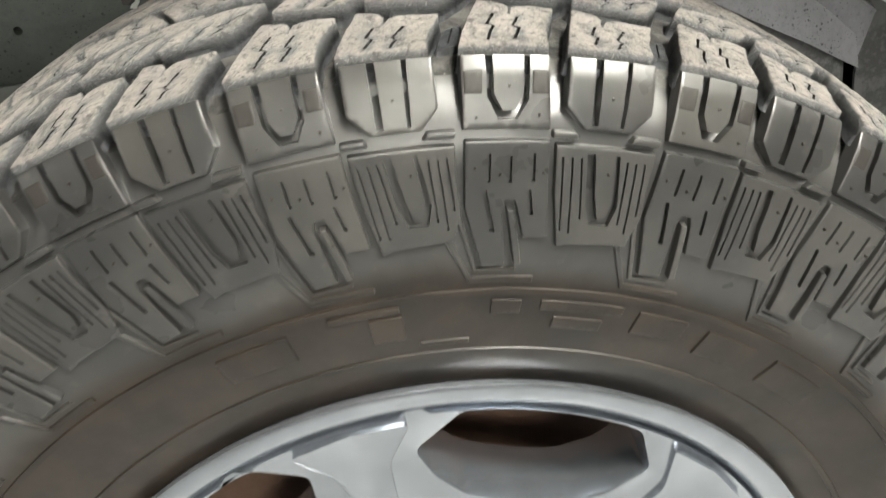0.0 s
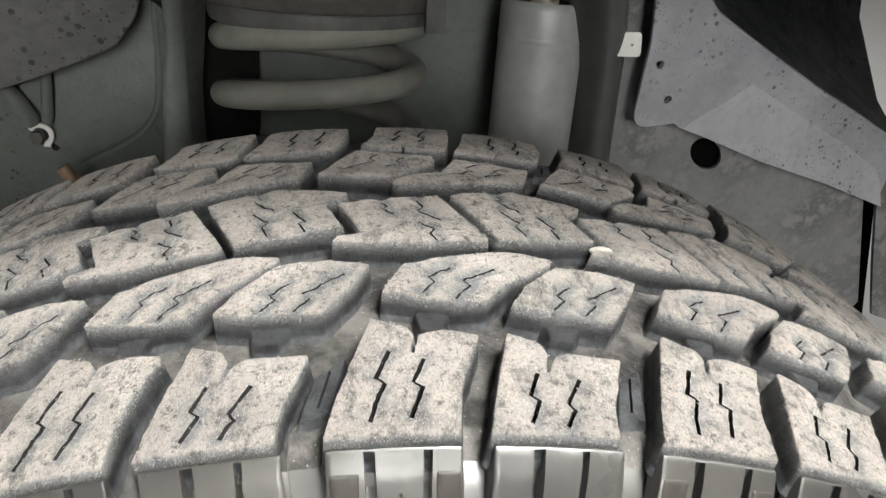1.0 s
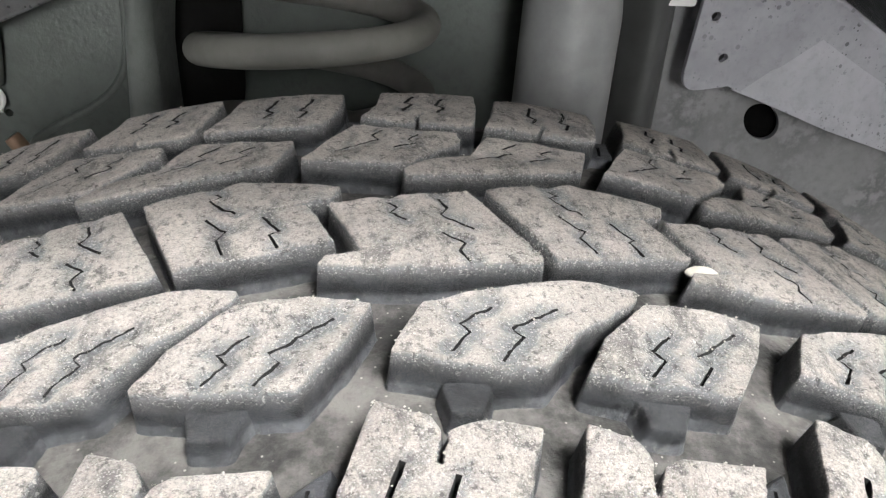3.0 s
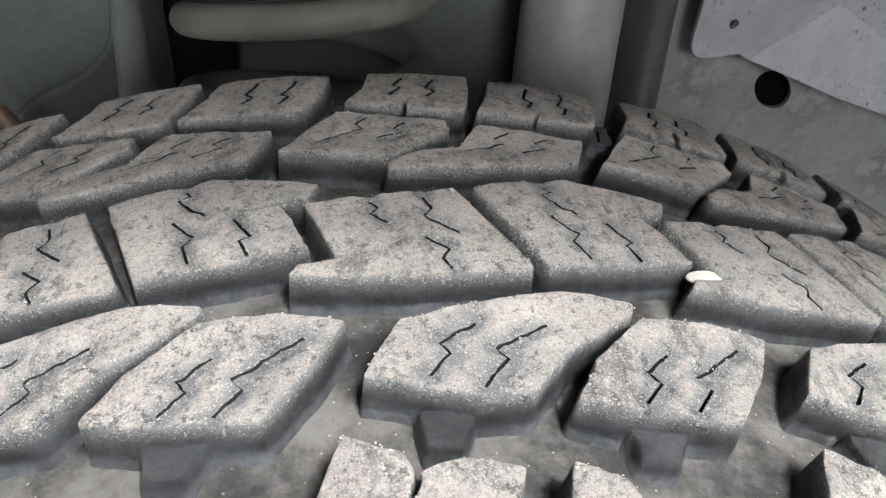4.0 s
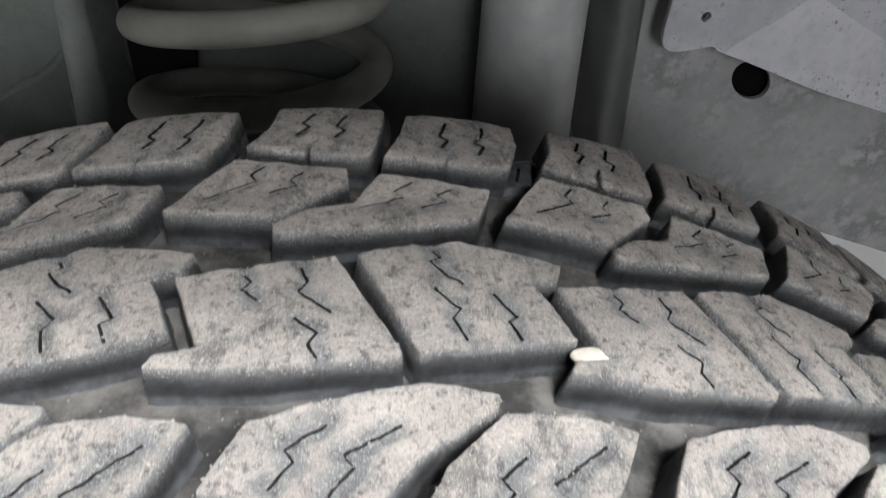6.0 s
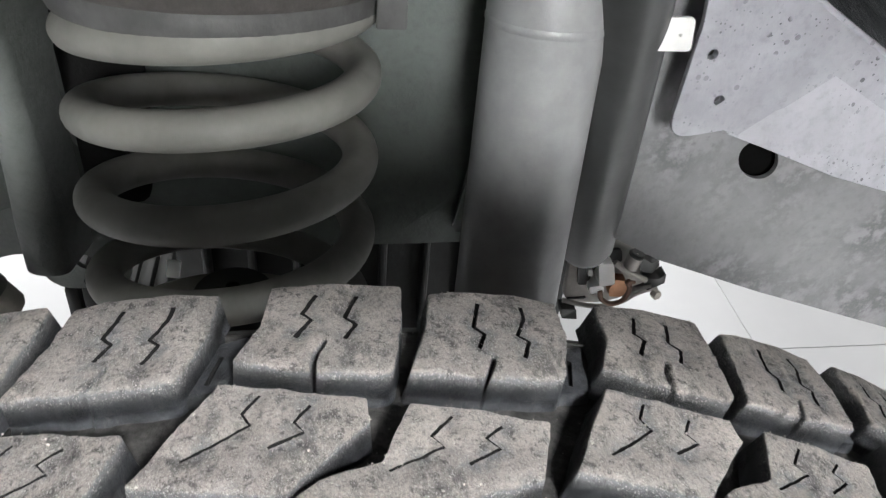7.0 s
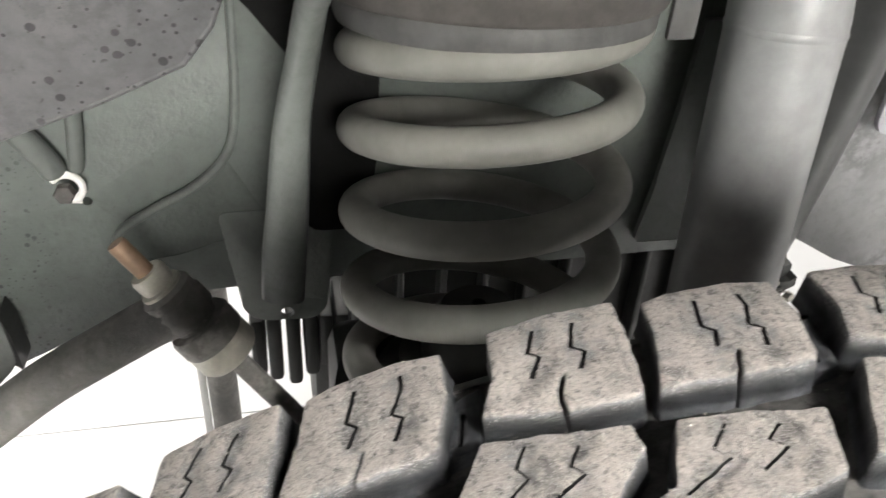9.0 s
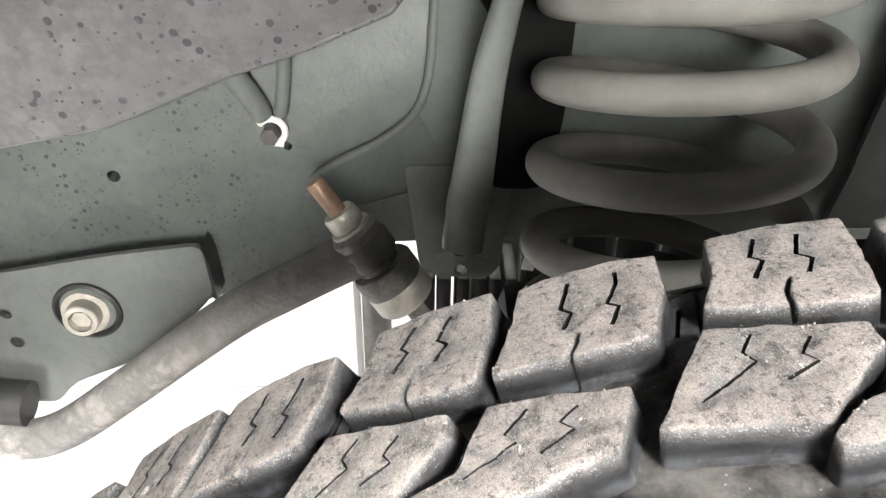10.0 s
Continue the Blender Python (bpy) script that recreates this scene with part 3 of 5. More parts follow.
# one pitch of the sidewall lugs, in degrees round and millimetres of radius
SIDE_LUGS = {
    "shoulder_side_a": ([(-3.85, 399), (-3.85, 372.0), (1.65, 372.0), (1.35, 399)],
                        [[(-2.42, 399.0), (-2.34, 384.0), (-1.66, 375.6), (-0.50, 375.6), (0.18, 383.0), (0.22, 399.0), (-0.14, 399.0), (-0.17, 384.5), (-0.66, 379.0), (-1.42, 379.0), (-1.92, 385.0), (-1.98, 399.0)]], 8.0),
    "shoulder_side_b": ([(2.6, 399), (2.55, 381), (3.85, 372.6), (6.95, 372.6), (8.05, 381), (7.85, 399)],
                        [[(4.15, 398.5), (4.20, 374.4), (4.68, 374.4), (4.62, 398.5)], [(6.12, 398.5), (6.10, 374.4), (6.36, 374.4), (6.42, 398.5)]], 8.0),
    "shoulder_pad_left": ([(-3.72, 393.8), (-3.72, 385.2), (-2.62, 385.2), (-2.58, 393.8)], [], 0.8),
    "shoulder_pad_right": ([(0.36, 393.8), (0.36, 385.2), (1.40, 385.2), (1.30, 393.8)], [], 0.8),
    "sidewall_ledge_left": ([(1.85, 371.6), (1.85, 368.8), (3.55, 368.8), (3.30, 371.6)], [], 0.8),
    "sidewall_ledge_right": ([(7.25, 371.8), (6.95, 369.0), (8.95, 369.0), (9.0, 371.8)], [], 0.8),
    "sidewall_frame": ([(-5.0, 326), (-3.15, 303.0), (2.1, 303.0), (2.1, 299.8), (-3.35, 299.8), (-5.4, 324.0)], [], 0.8),
    "sidewall_frame_inner": ([(-4.15, 337), (-2.75, 307.6), (0.5, 307.6), (0.5, 305.6), (-3.0, 305.6), (-4.5, 335.5)], [], 0.8),
    "sidewall_rib": ([(-0.78, 338.0), (-0.28, 338.0), (0.72, 312.0), (0.18, 311.0)], [], 0.8),
    "sidewall_comb": ([(-3.75, 367.5), (-3.78, 338), (-2.45, 310), (-0.55, 311), (-1.15, 337.5), (-0.95, 341.5), (-0.25, 341.5), (-0.02, 338.0), (0.62, 324.5), (2.5, 324.8), (1.9, 351.0), (1.75, 367.5)],
                      [[(-2.28, 362), (-2.26, 350), (-2.04, 350), (-2.06, 362)], [(-0.86, 361), (-0.80, 349.5), (-0.58, 349.5), (-0.66, 361)], [(0.68, 362), (0.82, 350), (1.02, 350), (0.88, 362)],
                       [(-2.62, 346.5), (-1.95, 327), (-1.55, 327), (-2.30, 346.5)], [(0.55, 346.5), (0.95, 335), (1.20, 335), (0.80, 346.5)]], 5.0),
    "sidewall_stripe": ([(2.15, 366.0), (2.5, 345), (3.35, 320.0), (4.1, 321.5), (8.8, 323), (9.3, 337), (9.0, 351), (8.95, 366.0)],
                        [[(2.62, 361), (3.28, 328), (3.42, 328), (2.76, 361)], [(3.28, 361), (3.98, 327), (4.12, 327), (3.42, 361)], [(3.88, 361), (4.62, 334), (4.76, 334), (4.02, 361)],
                         [(4.30, 363), (4.85, 341), (5.50, 331.5), (6.95, 331.5), (7.25, 341), (6.55, 363), (6.28, 363), (6.80, 342), (6.58, 335.5), (6.02, 334.5), (5.42, 345), (4.88, 363)],
                         [(7.08, 361), (7.58, 333), (7.72, 333), (7.22, 361)], [(7.70, 361), (8.30, 329), (8.44, 329), (7.84, 361)], [(8.30, 361), (8.78, 338), (8.92, 338), (8.44, 361)]], 3.6),
}


def build_wheel():
    wheel = empty("wheel", (0, 0, HUB), "black all-terrain truck tyre with gritty tread on silver alloy rim", "wheel")
    turn = Matrix.Rotation(radians(-90), 4, "X")  # lathe axis z to the wheel's y
    base = []
    far = [(2 * YC - y, r) for y, r in SIDE]
    floor_r = DEPTH - 0.0005
    for v in range(-100, 93, 8):
        base.append((v / 1000, crown(v) - floor_r))
    prof = [(y + 0.0028, r - 0.0012) for y, r in SIDE[::-1][:-3]] + [(-0.1215, 0.3795), (-0.114, 0.3890), (-0.106, 0.3935)] + base + [(0.092, 0.3935), (0.0985, 0.3890), (0.1055, 0.3795)] + [(y, r) for y, r in far[3:]]
    bm = lathe([(r, y) for y, r in prof], 288, m=Matrix.Rotation(radians(-90), 4, "X"))
    tyre = part("tyre", bm, M_SIDE, wheel, "black rubber tyre carcass with moulded sidewall")
    tyre.data.materials.append(M_GROOVE)
    for p in tyre.data.polygons:
        c = p.center
        if -0.116 < c.y < 0.10 and math.hypot(c.x, c.z) > 0.385:
            p.material_index = 1
    for k, (name, (outline, sipes)) in enumerate(TREAD.items()):
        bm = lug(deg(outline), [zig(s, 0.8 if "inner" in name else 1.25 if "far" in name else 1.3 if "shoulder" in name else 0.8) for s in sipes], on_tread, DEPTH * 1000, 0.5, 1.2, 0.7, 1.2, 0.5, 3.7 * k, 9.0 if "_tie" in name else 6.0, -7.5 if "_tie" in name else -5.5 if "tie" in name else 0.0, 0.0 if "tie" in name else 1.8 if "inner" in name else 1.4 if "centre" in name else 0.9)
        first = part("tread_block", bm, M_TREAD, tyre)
        first.data.materials.append(M_SIPE)
        for i in range(PITCHES):
            o = first if i == 0 else new("tread_block", first.data)
            o.parent = tyre
            o.matrix_basis = Matrix.Rotation(radians(STEP * i), 4, "Y")
    for k, (name, (outline, pockets, height)) in enumerate(SIDE_LUGS.items()):
        flat = [(a * 10, r) for a, r in outline]
        bm = lug([(a, r) for a, r in flat], [[(a * 10, r) for a, r in s] for s in pockets], on_side, 7.0 if "shoulder" in name else 3.5, 0.6, 0.5, 0.9, 2.5, 0.12, 50 + 2.9 * k, height, 0.35 if "pad" in name else 1.0 if "ledge" in name or "rib" in name else -1.6 if "frame" in name else 0.0)
        first = part("sidewall_lug", bm, M_PAD if "pad" in name else M_SIDE, tyre)
        first.data.materials.append(M_SIDE)
        for i in range(PITCHES):
            o = first if i == 0 else new("sidewall_lug", first.data)
            o.parent = tyre
            o.matrix_basis = Matrix.Rotation(radians(STEP * i), 4, "Y")
    nub = lathe([(0.0, 0.0012), (0.0005, 0.0011), (0.0007, -0.0005)], 8)
    nub_mesh = None
    for a, r in ((-3.0, 376.5), (0.9, 377.5), (-1.0, 388.0), (5.4, 385.0), (-3.1, 356.0), (-1.4, 353.0), (1.55, 354.0), (6.0, 355.0), (-0.1, 330.0)):
        y, n = side_at(r / 1000)
        for i in range(-3, 4):
            if nub_mesh is None:
                o = part("moulding_nub", nub, M_SIDE, tyre)
                nub_mesh = o.data
            else:
                o = new("moulding_nub", nub_mesh)
                o.parent = tyre
            up = Vector((0, n.x, n.y))
            o.matrix_basis = Matrix.Rotation(radians(a + STEP * i), 4, "Y") @ Matrix.Translation((0, y, r / 1000)) @ up.to_track_quat("Z", "Y").to_matrix().to_4x4()
    # raised lettering worn past reading: plain bars
    for a0, a1, ra, rb in ((-16, -9.5, 286, 290), (-12.5, -9.3, 268, 284), (-1.2, 1.6, 281, 289), (3.4, 11.5, 283, 289), (5.0, 10.0, 272, 279), (13.2, 18.5, 274, 288), (-27, -20, 270, 287), (21, 27, 271, 287), (-8, -3, 262, 265), (30, 37, 270, 287)):
        bm = lug([(a0 * 10, ra), (a1 * 10, ra), (a1 * 10, rb), (a0 * 10, rb)], [], on_side, 3.6, 0.5, 0.4, 1.0, 3.0, 0.08, a0, 0.5, -1.6)
        part("letter_bar", bm, M_SIDE, tyre)
    # raised rings low on the sidewall
    for r0, h in ((0.2945, 0.0012), (0.2560, 0.0012)):
        prof = []
        for dr, hh in ((0.0022, -0.001), (0.0015, h), (-0.0015, h), (-0.0022, -0.001)):
            y, n = side_at(r0 + dr)
            prof.append((r0 + dr + n.y * hh, y + 0.0028 + n.x * hh))
        part("sidewall_ring", lathe(prof, 240, m=turn), M_SIDE, tyre)
    build_rim(wheel, turn)
    return wheel


def build_rim(wheel, turn):
    lip = [(0.2150, -0.060), (0.2250, -0.112), (0.2330, -0.1210), (0.2352, -0.1245), (0.2348, -0.1275), (0.2315, -0.1290), (0.2250, -0.1278), (0.2185, -0.1235), (0.2150, -0.118), (0.2115, -0.110), (0.2090, -0.060)]
    rim = part("rim", lathe(lip, 192, m=turn), M_ALLOY, wheel, "silver painted alloy rim lip")
    outer = [(0.2155 * math.sin(2 * math.pi * i / 144), 0.2155 * math.cos(2 * math.pi * i / 144)) for i in range(144)]
    holes = []
    for k in range(6):
        c = 10.3 + 60 * k
        pts = []
        for r, a in ((0.186, -20.8), (0.2096, -13.2), (0.2116, -6), (0.2118, 0), (0.2116, 7), (0.2094, 14.6), (0.189, 20.8), (0.165, 18), (0.148, 12), (0.143, 4), (0.143, -4), (0.148, -12), (0.165, -18)):
            pts.append((r * math.sin(radians(c + a)), r * math.cos(radians(c + a))))
        holes.append(round_loop(pts, 0.0045, 4))
    bm = plate(outer, 0.046, holes, pose(0, -0.1205, 0), 0.0055)
    part("spokes", bm, M_ALLOY, rim, "silver alloy spokes round open windows")
    for k in range(6):
        c = 40.3 + 60 * k
        pts = [(r * math.sin(radians(c + a)), r * math.cos(radians(c + a))) for r, a in ((0.150, -3.5), (0.185, -4.5), (0.2095, -9), (0.2110, 0), (0.2095, 9), (0.185, 4.5), (0.150, 3.5))]
        part("spoke_pad", plate(round_loop(pts, 0.0045, 4), 0.006, (), pose(0, -0.1236, 0), 0.0025), M_ALLOY, rim)
    part("hub_cap", lathe([(0.001, -0.126), (0.030, -0.126), (0.034, -0.122), (0.036, -0.110)], 48, m=turn), M_ALLOY, rim)
    disc = lathe([(0.06, -0.035), (0.195, -0.035), (0.195, -0.010), (0.06, -0.010), (0.06, -0.035)], 96, m=turn)
    part("brake_disc", disc, M_RUST, wheel, "rust-brown brake disc behind the spokes")


wheel = build_wheel()


# ---- suspension ----
SPRING_UP = Vector((0.0189, 0.190, 1.0)).normalized()


def spring_axis(z):
    """A point on the leaning spring axis, by its distance along it."""
    return Vector((-0.0400, 0.3139, 0.72)) + SPRING_UP * (z - 0.72)


def build_spring():
    spring = empty("coil_spring", spring_axis(0.70), "grey powder-coated suspension coil spring under its rubber seat", "coil spring")
    heights = [(-0.60, 0.8130), (-0.2, 0.8045), (0.0, 0.7965), (0.5, 0.7785), (1.0, 0.7580), (2.0, 0.7115), (3.0, 0.6670), (3.5, 0.6400), (4.2, 0.6090), (5.2, 0.5850)]
    across = (Vector((1, 0, 0)) - SPRING_UP * SPRING_UP.x).normalized()
    back = SPRING_UP.cross(across)
    pts = []
    for i in range(0, 5 * 64 + 40):
        t = -0.55 + i / 64
        if t > 5.0:
            break
        for (a, za), (b, zb) in zip(heights, heights[1:]):
            if a <= t <= b:
                z = za + (zb - za) * (t - a) / (b - a)
        ang = radians(-90 - 360 * t)
        pts.append(spring_axis(z) + 0.0695 * (1 + 0.13 * (z - 0.72)) * (math.cos(ang) * across + math.sin(ang) * back))
    mv = Matrix.Translation(-spring.location)
    bm = sweep(pts, 0.0097, 24)
    bm.transform(mv)
    part("coil", bm, M_SPRING, spring, "dusty grey wound steel wire")
    tilt = Matrix.Translation(spring_axis(0.8130) - spring.location) @ Vector((0.01, 0.13, 0.99)).to_track_quat("Z", "Y").to_matrix().to_4x4()
    low = lathe([(0.03, -0.012), (0.074, -0.0125), (0.0790, -0.0105), (0.0805, -0.007), (0.0810, -0.001), (0.0800, 0.0010), (0.066, 0.0012)], 72, m=tilt)
    part("seat_ring", low, M_SEAT, spring, "dark grey rubber isolator ring")
    up = lathe([(0.066, 0.0012), (0.0825, 0.0016), (0.0845, 0.0040), (0.0855, 0.026), (0.083, 0.028), (0.04, 0.028)], 72, m=tilt)
    part("upper_seat", up, M_SEAT2, spring, "brownish grey upper spring seat")
    part("seat_tab", box(0.014, 0.004, 0.034, 0.001, m=Matrix.Translation(Vector((0.041, 0.285, 0.822)) - spring.location)), M_SEAT, spring)
    foot = lathe([(0.02, 0.0), (0.080, 0.0), (0.083, 0.004), (0.083, 0.012), (0.060, 0.016), (0.045, 0.034), (0.02, 0.036)], 64, m=Matrix.Translation(spring_axis(0.575) - spring.location))
    part("lower_seat", foot, M_DARK, spring)
    stop = lathe([(0.006, 0.0), (0.028, 0.0), (0.032, 0.010), (0.030, 0.030), (0.022, 0.042), (0.004, 0.046)], 40, m=Matrix.Translation(spring_axis(0.600) - spring.location))
    part("bump_stop", stop, M_DARK, spring)


def build_shock():
    base = Vector((0.1175, 0.2896, 0.49))
    d = Vector((0.0290, 0.1251, 0.99)).normalized()
    shock = empty("shock_absorber", base, "grey painted tubular shock absorber beside the spring", "shock absorber")
    m = d.to_track_quat("Z", "Y").to_matrix().to_4x4()
    top = 0.3335
    body = lathe([(0.004, 0), (0.027, 0.0), (0.0318, 0.004), (0.0322, 0.30), (0.0325, 0.315), (0.0326, top - 0.006), (0.0318, top - 0.002), (0.0300, top), (0.0280, top - 0.001), (0.0265, top - 0.008), (0.004, top - 0.016)], 72, m=m)
    part("tube", body, M_SHOCK, shock)
    part("band", lathe([(0.0322, 0.304), (0.0328, 0.3055), (0.0328, 0.3075), (0.0322, 0.309)], 72, m=m), M_SHOCK, shock)
    part("rod", lathe([(0.0105, top - 0.012), (0.0105, top + 0.06)], 32, m=m), M_BOLT, shock)
    part("bump_cup", lathe([(0.0110, top + 0.002), (0.025, top + 0.003), (0.0275, top + 0.006), (0.028, top + 0.014), (0.0265, top + 0.016), (0.0105, top + 0.016)], 56, m=m), M_CUP, shock, "pale beige rubber cup on the rod")
    part("eye", lathe([(0.016, -0.016), (0.022, -0.016), (0.022, 0.016), (0.016, 0.016)], 40, m=Matrix.Translation((0, 0, -0.02)) @ Matrix.Rotation(radians(90), 4, "Y")), M_DARK, shock)


def build_tower():
    """Pressed steel spring tower: front apron above the seat and a rolled leg beside the spring."""
    tower = empty("spring_tower", (-0.10, 0.36, 0.60), "light grey pressed steel spring tower welded to the frame", "bracket")
    mv = Matrix.Translation(-tower.location)
    leg = curve_points([(-0.1525, 0.319, 0.636), (-0.151, 0.316, 0.66), (-0.1475, 0.310, 0.70), (-0.1435, 0.301, 0.75), (-0.139, 0.289, 0.787), (-0.134, 0.268, 0.822), (-0.127, 0.238, 0.846), (-0.116, 0.208, 0.860)], 8)
    bm, prev, n = bmesh.new(), None, len(leg)
    for i, p in enumerate(leg):
        f = i / (n - 1)
        up = Vector((0.10, 0.95, -0.2)).lerp(Vector((0.3, 0.45, 0.84)), min(1, max(0, (f - 0.45) / 0.35))).normalized()
        d = (leg[min(i + 1, n - 1)] - leg[max(i - 1, 0)]).normalized()
        side = d.cross(up).normalized()
        w = 0.0125 - 0.0055 * min(1, max(0, (f - 0.2) / 0.4))
        ring = [bm.verts.new(p + side * w * math.sin(radians(a)) + up * 0.010 * (1 - math.cos(radians(a)))) for a in range(-90, 91, 15)]
        ring += [bm.verts.new(p + side * w * 0.92 + up * 0.05), bm.verts.new(p - side * w * 0.92 + up * 0.05)]
        if prev:
            for j in range(len(ring)):
                bm.faces.new((prev[j - 1], prev[j], ring[j], ring[j - 1]))
        else:
            bm.faces.new(ring)
        prev = ring
    bm.faces.new(prev)
    bm.transform(mv)
    part("leg", bm, M_LEG, tower, "grey rolled leg of the tower")
    edge = curve_points([(-0.126, 0.222, 0.8535), (-0.118, 0.208, 0.8570), (-0.100, 0.1985, 0.8595), (-0.06, 0.196, 0.861), (0.0, 0.196, 0.862), (0.028, 0.199, 0.866), (0.050, 0.207, 0.876), (0.078, 0.222, 0.896), (0.105, 0.240, 0.918), (0.125, 0.252, 0.936)], 6)
    bm, rows = bmesh.new(), []
    for dy, dz in ((0.045, 0.012), (0.012, 0.004), (0.004, 0.0005), (0.0012, 0.0006), (0.0, 0.0022), (0.0005, 0.006), (0.012, 0.05), (0.035, 0.14)):
        rows.append([bm.verts.new(p + Vector((0, dy, dz))) for p in edge])
    for a, b in zip(rows, rows[1:]):
        for i in range(len(a) - 1):
            bm.faces.new((a[i], a[i + 1], b[i + 1], b[i]))
    bm.transform(mv)
    part("apron", bm, M_TOWER, tower, "light grey painted face with white specks")
    foot = [(-0.1880, 0.660), (-0.1780, 0.580), (-0.168, 0.5715), (-0.131, 0.5695), (-0.122, 0.579), (-0.116, 0.660)]
    bm = plate(round_loop(foot, 0.006, 3), 0.004, (ring_loop(-0.1500, 0.5945, 0.0060), ring_loop(-0.1495, 0.5768, 0.0046)), pose(0, 0.385, 0), 0.0008)
    bm.transform(mv)
    part("foot_plate", bm, M_STEEL, tower, "grey foot plate with two round holes")
    gus = [(-0.252, 0.636), (-0.246, 0.650), (-0.225, 0.664), (-0.203, 0.676), (-0.184, 0.692), (-0.174, 0.712), (-0.170, 0.745), (-0.168, 0.82), (-0.120, 0.82), (-0.120, 0.645), (-0.160, 0.644), (-0.185, 0.640), (-0.215, 0.630), (-0.245, 0.628)]
    bm = plate(round_loop(gus, 0.008, 3), 0.010, (), pose(0, 0.386, 0), 0.0070)
    bm.transform(mv)
    part("gusset", bm, M_WEB, tower, "grey pressed gusset with a rounded shoulder")
    bead = sweep(curve_points([(x, 0.3875, z) for x, z in gus[:8]], 5), 0.0030, 10)
    bead.transform(mv)
    part("gusset_bead", bead, M_STEEL, tower)
    # Black sheet put where only shade fills the space beside the leg.
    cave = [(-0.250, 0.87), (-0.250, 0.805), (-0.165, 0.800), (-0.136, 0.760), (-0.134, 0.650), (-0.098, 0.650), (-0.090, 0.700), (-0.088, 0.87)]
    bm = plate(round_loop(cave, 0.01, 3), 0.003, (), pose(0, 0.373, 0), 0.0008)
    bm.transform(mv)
    part("cave_shade_sheet", bm, M_CAVE_SHADE, tower, "black sheet painted in for the shade inside the tower")


def build_frame_rail():
    rail = empty("frame_rail", (0, 0.41, 0.60), "grey painted steel chassis rail arching over the axle", "chassis rail")
    mv = Matrix.Translation(-rail.location)
    web = [(-0.90, 0.34), (-0.62, 0.425), (-0.323, 0.5453), (-0.253, 0.579), (-0.199, 0.5936), (-0.10, 0.599), (0.05, 0.597), (0.20, 0.600), (0.215, 0.61), (0.215, 1.0), (-0.90, 1.0)]
    holes = (ring_loop(-0.3804, 0.6444, 0.0045), ring_loop(0.107, 0.6425, 0.0032), ring_loop(-0.2635, 0.668, 0.003))
    bm = plate(web, 0.05, holes, pose(0, 0.395, 0), 0.003)
    bm.transform(mv)
    part("web", bm, M_WEB, rail)
    bm = plate(round_loop([(0.100, 0.612), (0.107, 0.660), (0.112, 0.720), (0.1155, 0.776), (0.152, 0.776), (0.152, 0.612)], 0.004, 3), 0.008, (), pose(0, 0.3895, 0), 0.0035)
    bm.transform(mv)
    part("doubler_plate", bm, M_STEEL, rail, "grey reinforcing plate with a rolled edge")


def build_side_panel():
    panel = [(-0.62, 0.645), (-0.426, 0.6854), (-0.364, 0.6985), (-0.287, 0.7320), (-0.2387, 0.7498), (-0.1935, 0.7705), (-0.1779, 0.7907), (-0.1731, 0.8033), (-0.165, 1.02), (-0.62, 1.02)]
    body = empty("side_panel", (-0.35, 0.36, 0.80), "pale grey body panel spotted with dark drips beside the chassis rail", "body panel")
    mv = Matrix.Translation(-body.location)

    def bent(x, z):
        return 0.352 + 0.06 * max(0.0, 0.80 - z) - 0.25 * max(0.0, z - 0.80)
    bm = plate(panel, 0.003, (), Matrix(), 0.0008)
    for v in bm.verts:
        v.co.y += bent(v.co.x, v.co.z)
    bm.transform(mv)
    part("skin", bm, M_SPOT, body)
    lip = sweep([(x, bent(x, z) + 0.002, z) for x, z in panel[:8]], 0.0022, 10)
    lip.transform(mv)
    part("rolled_edge", lip, M_SPOT, body)


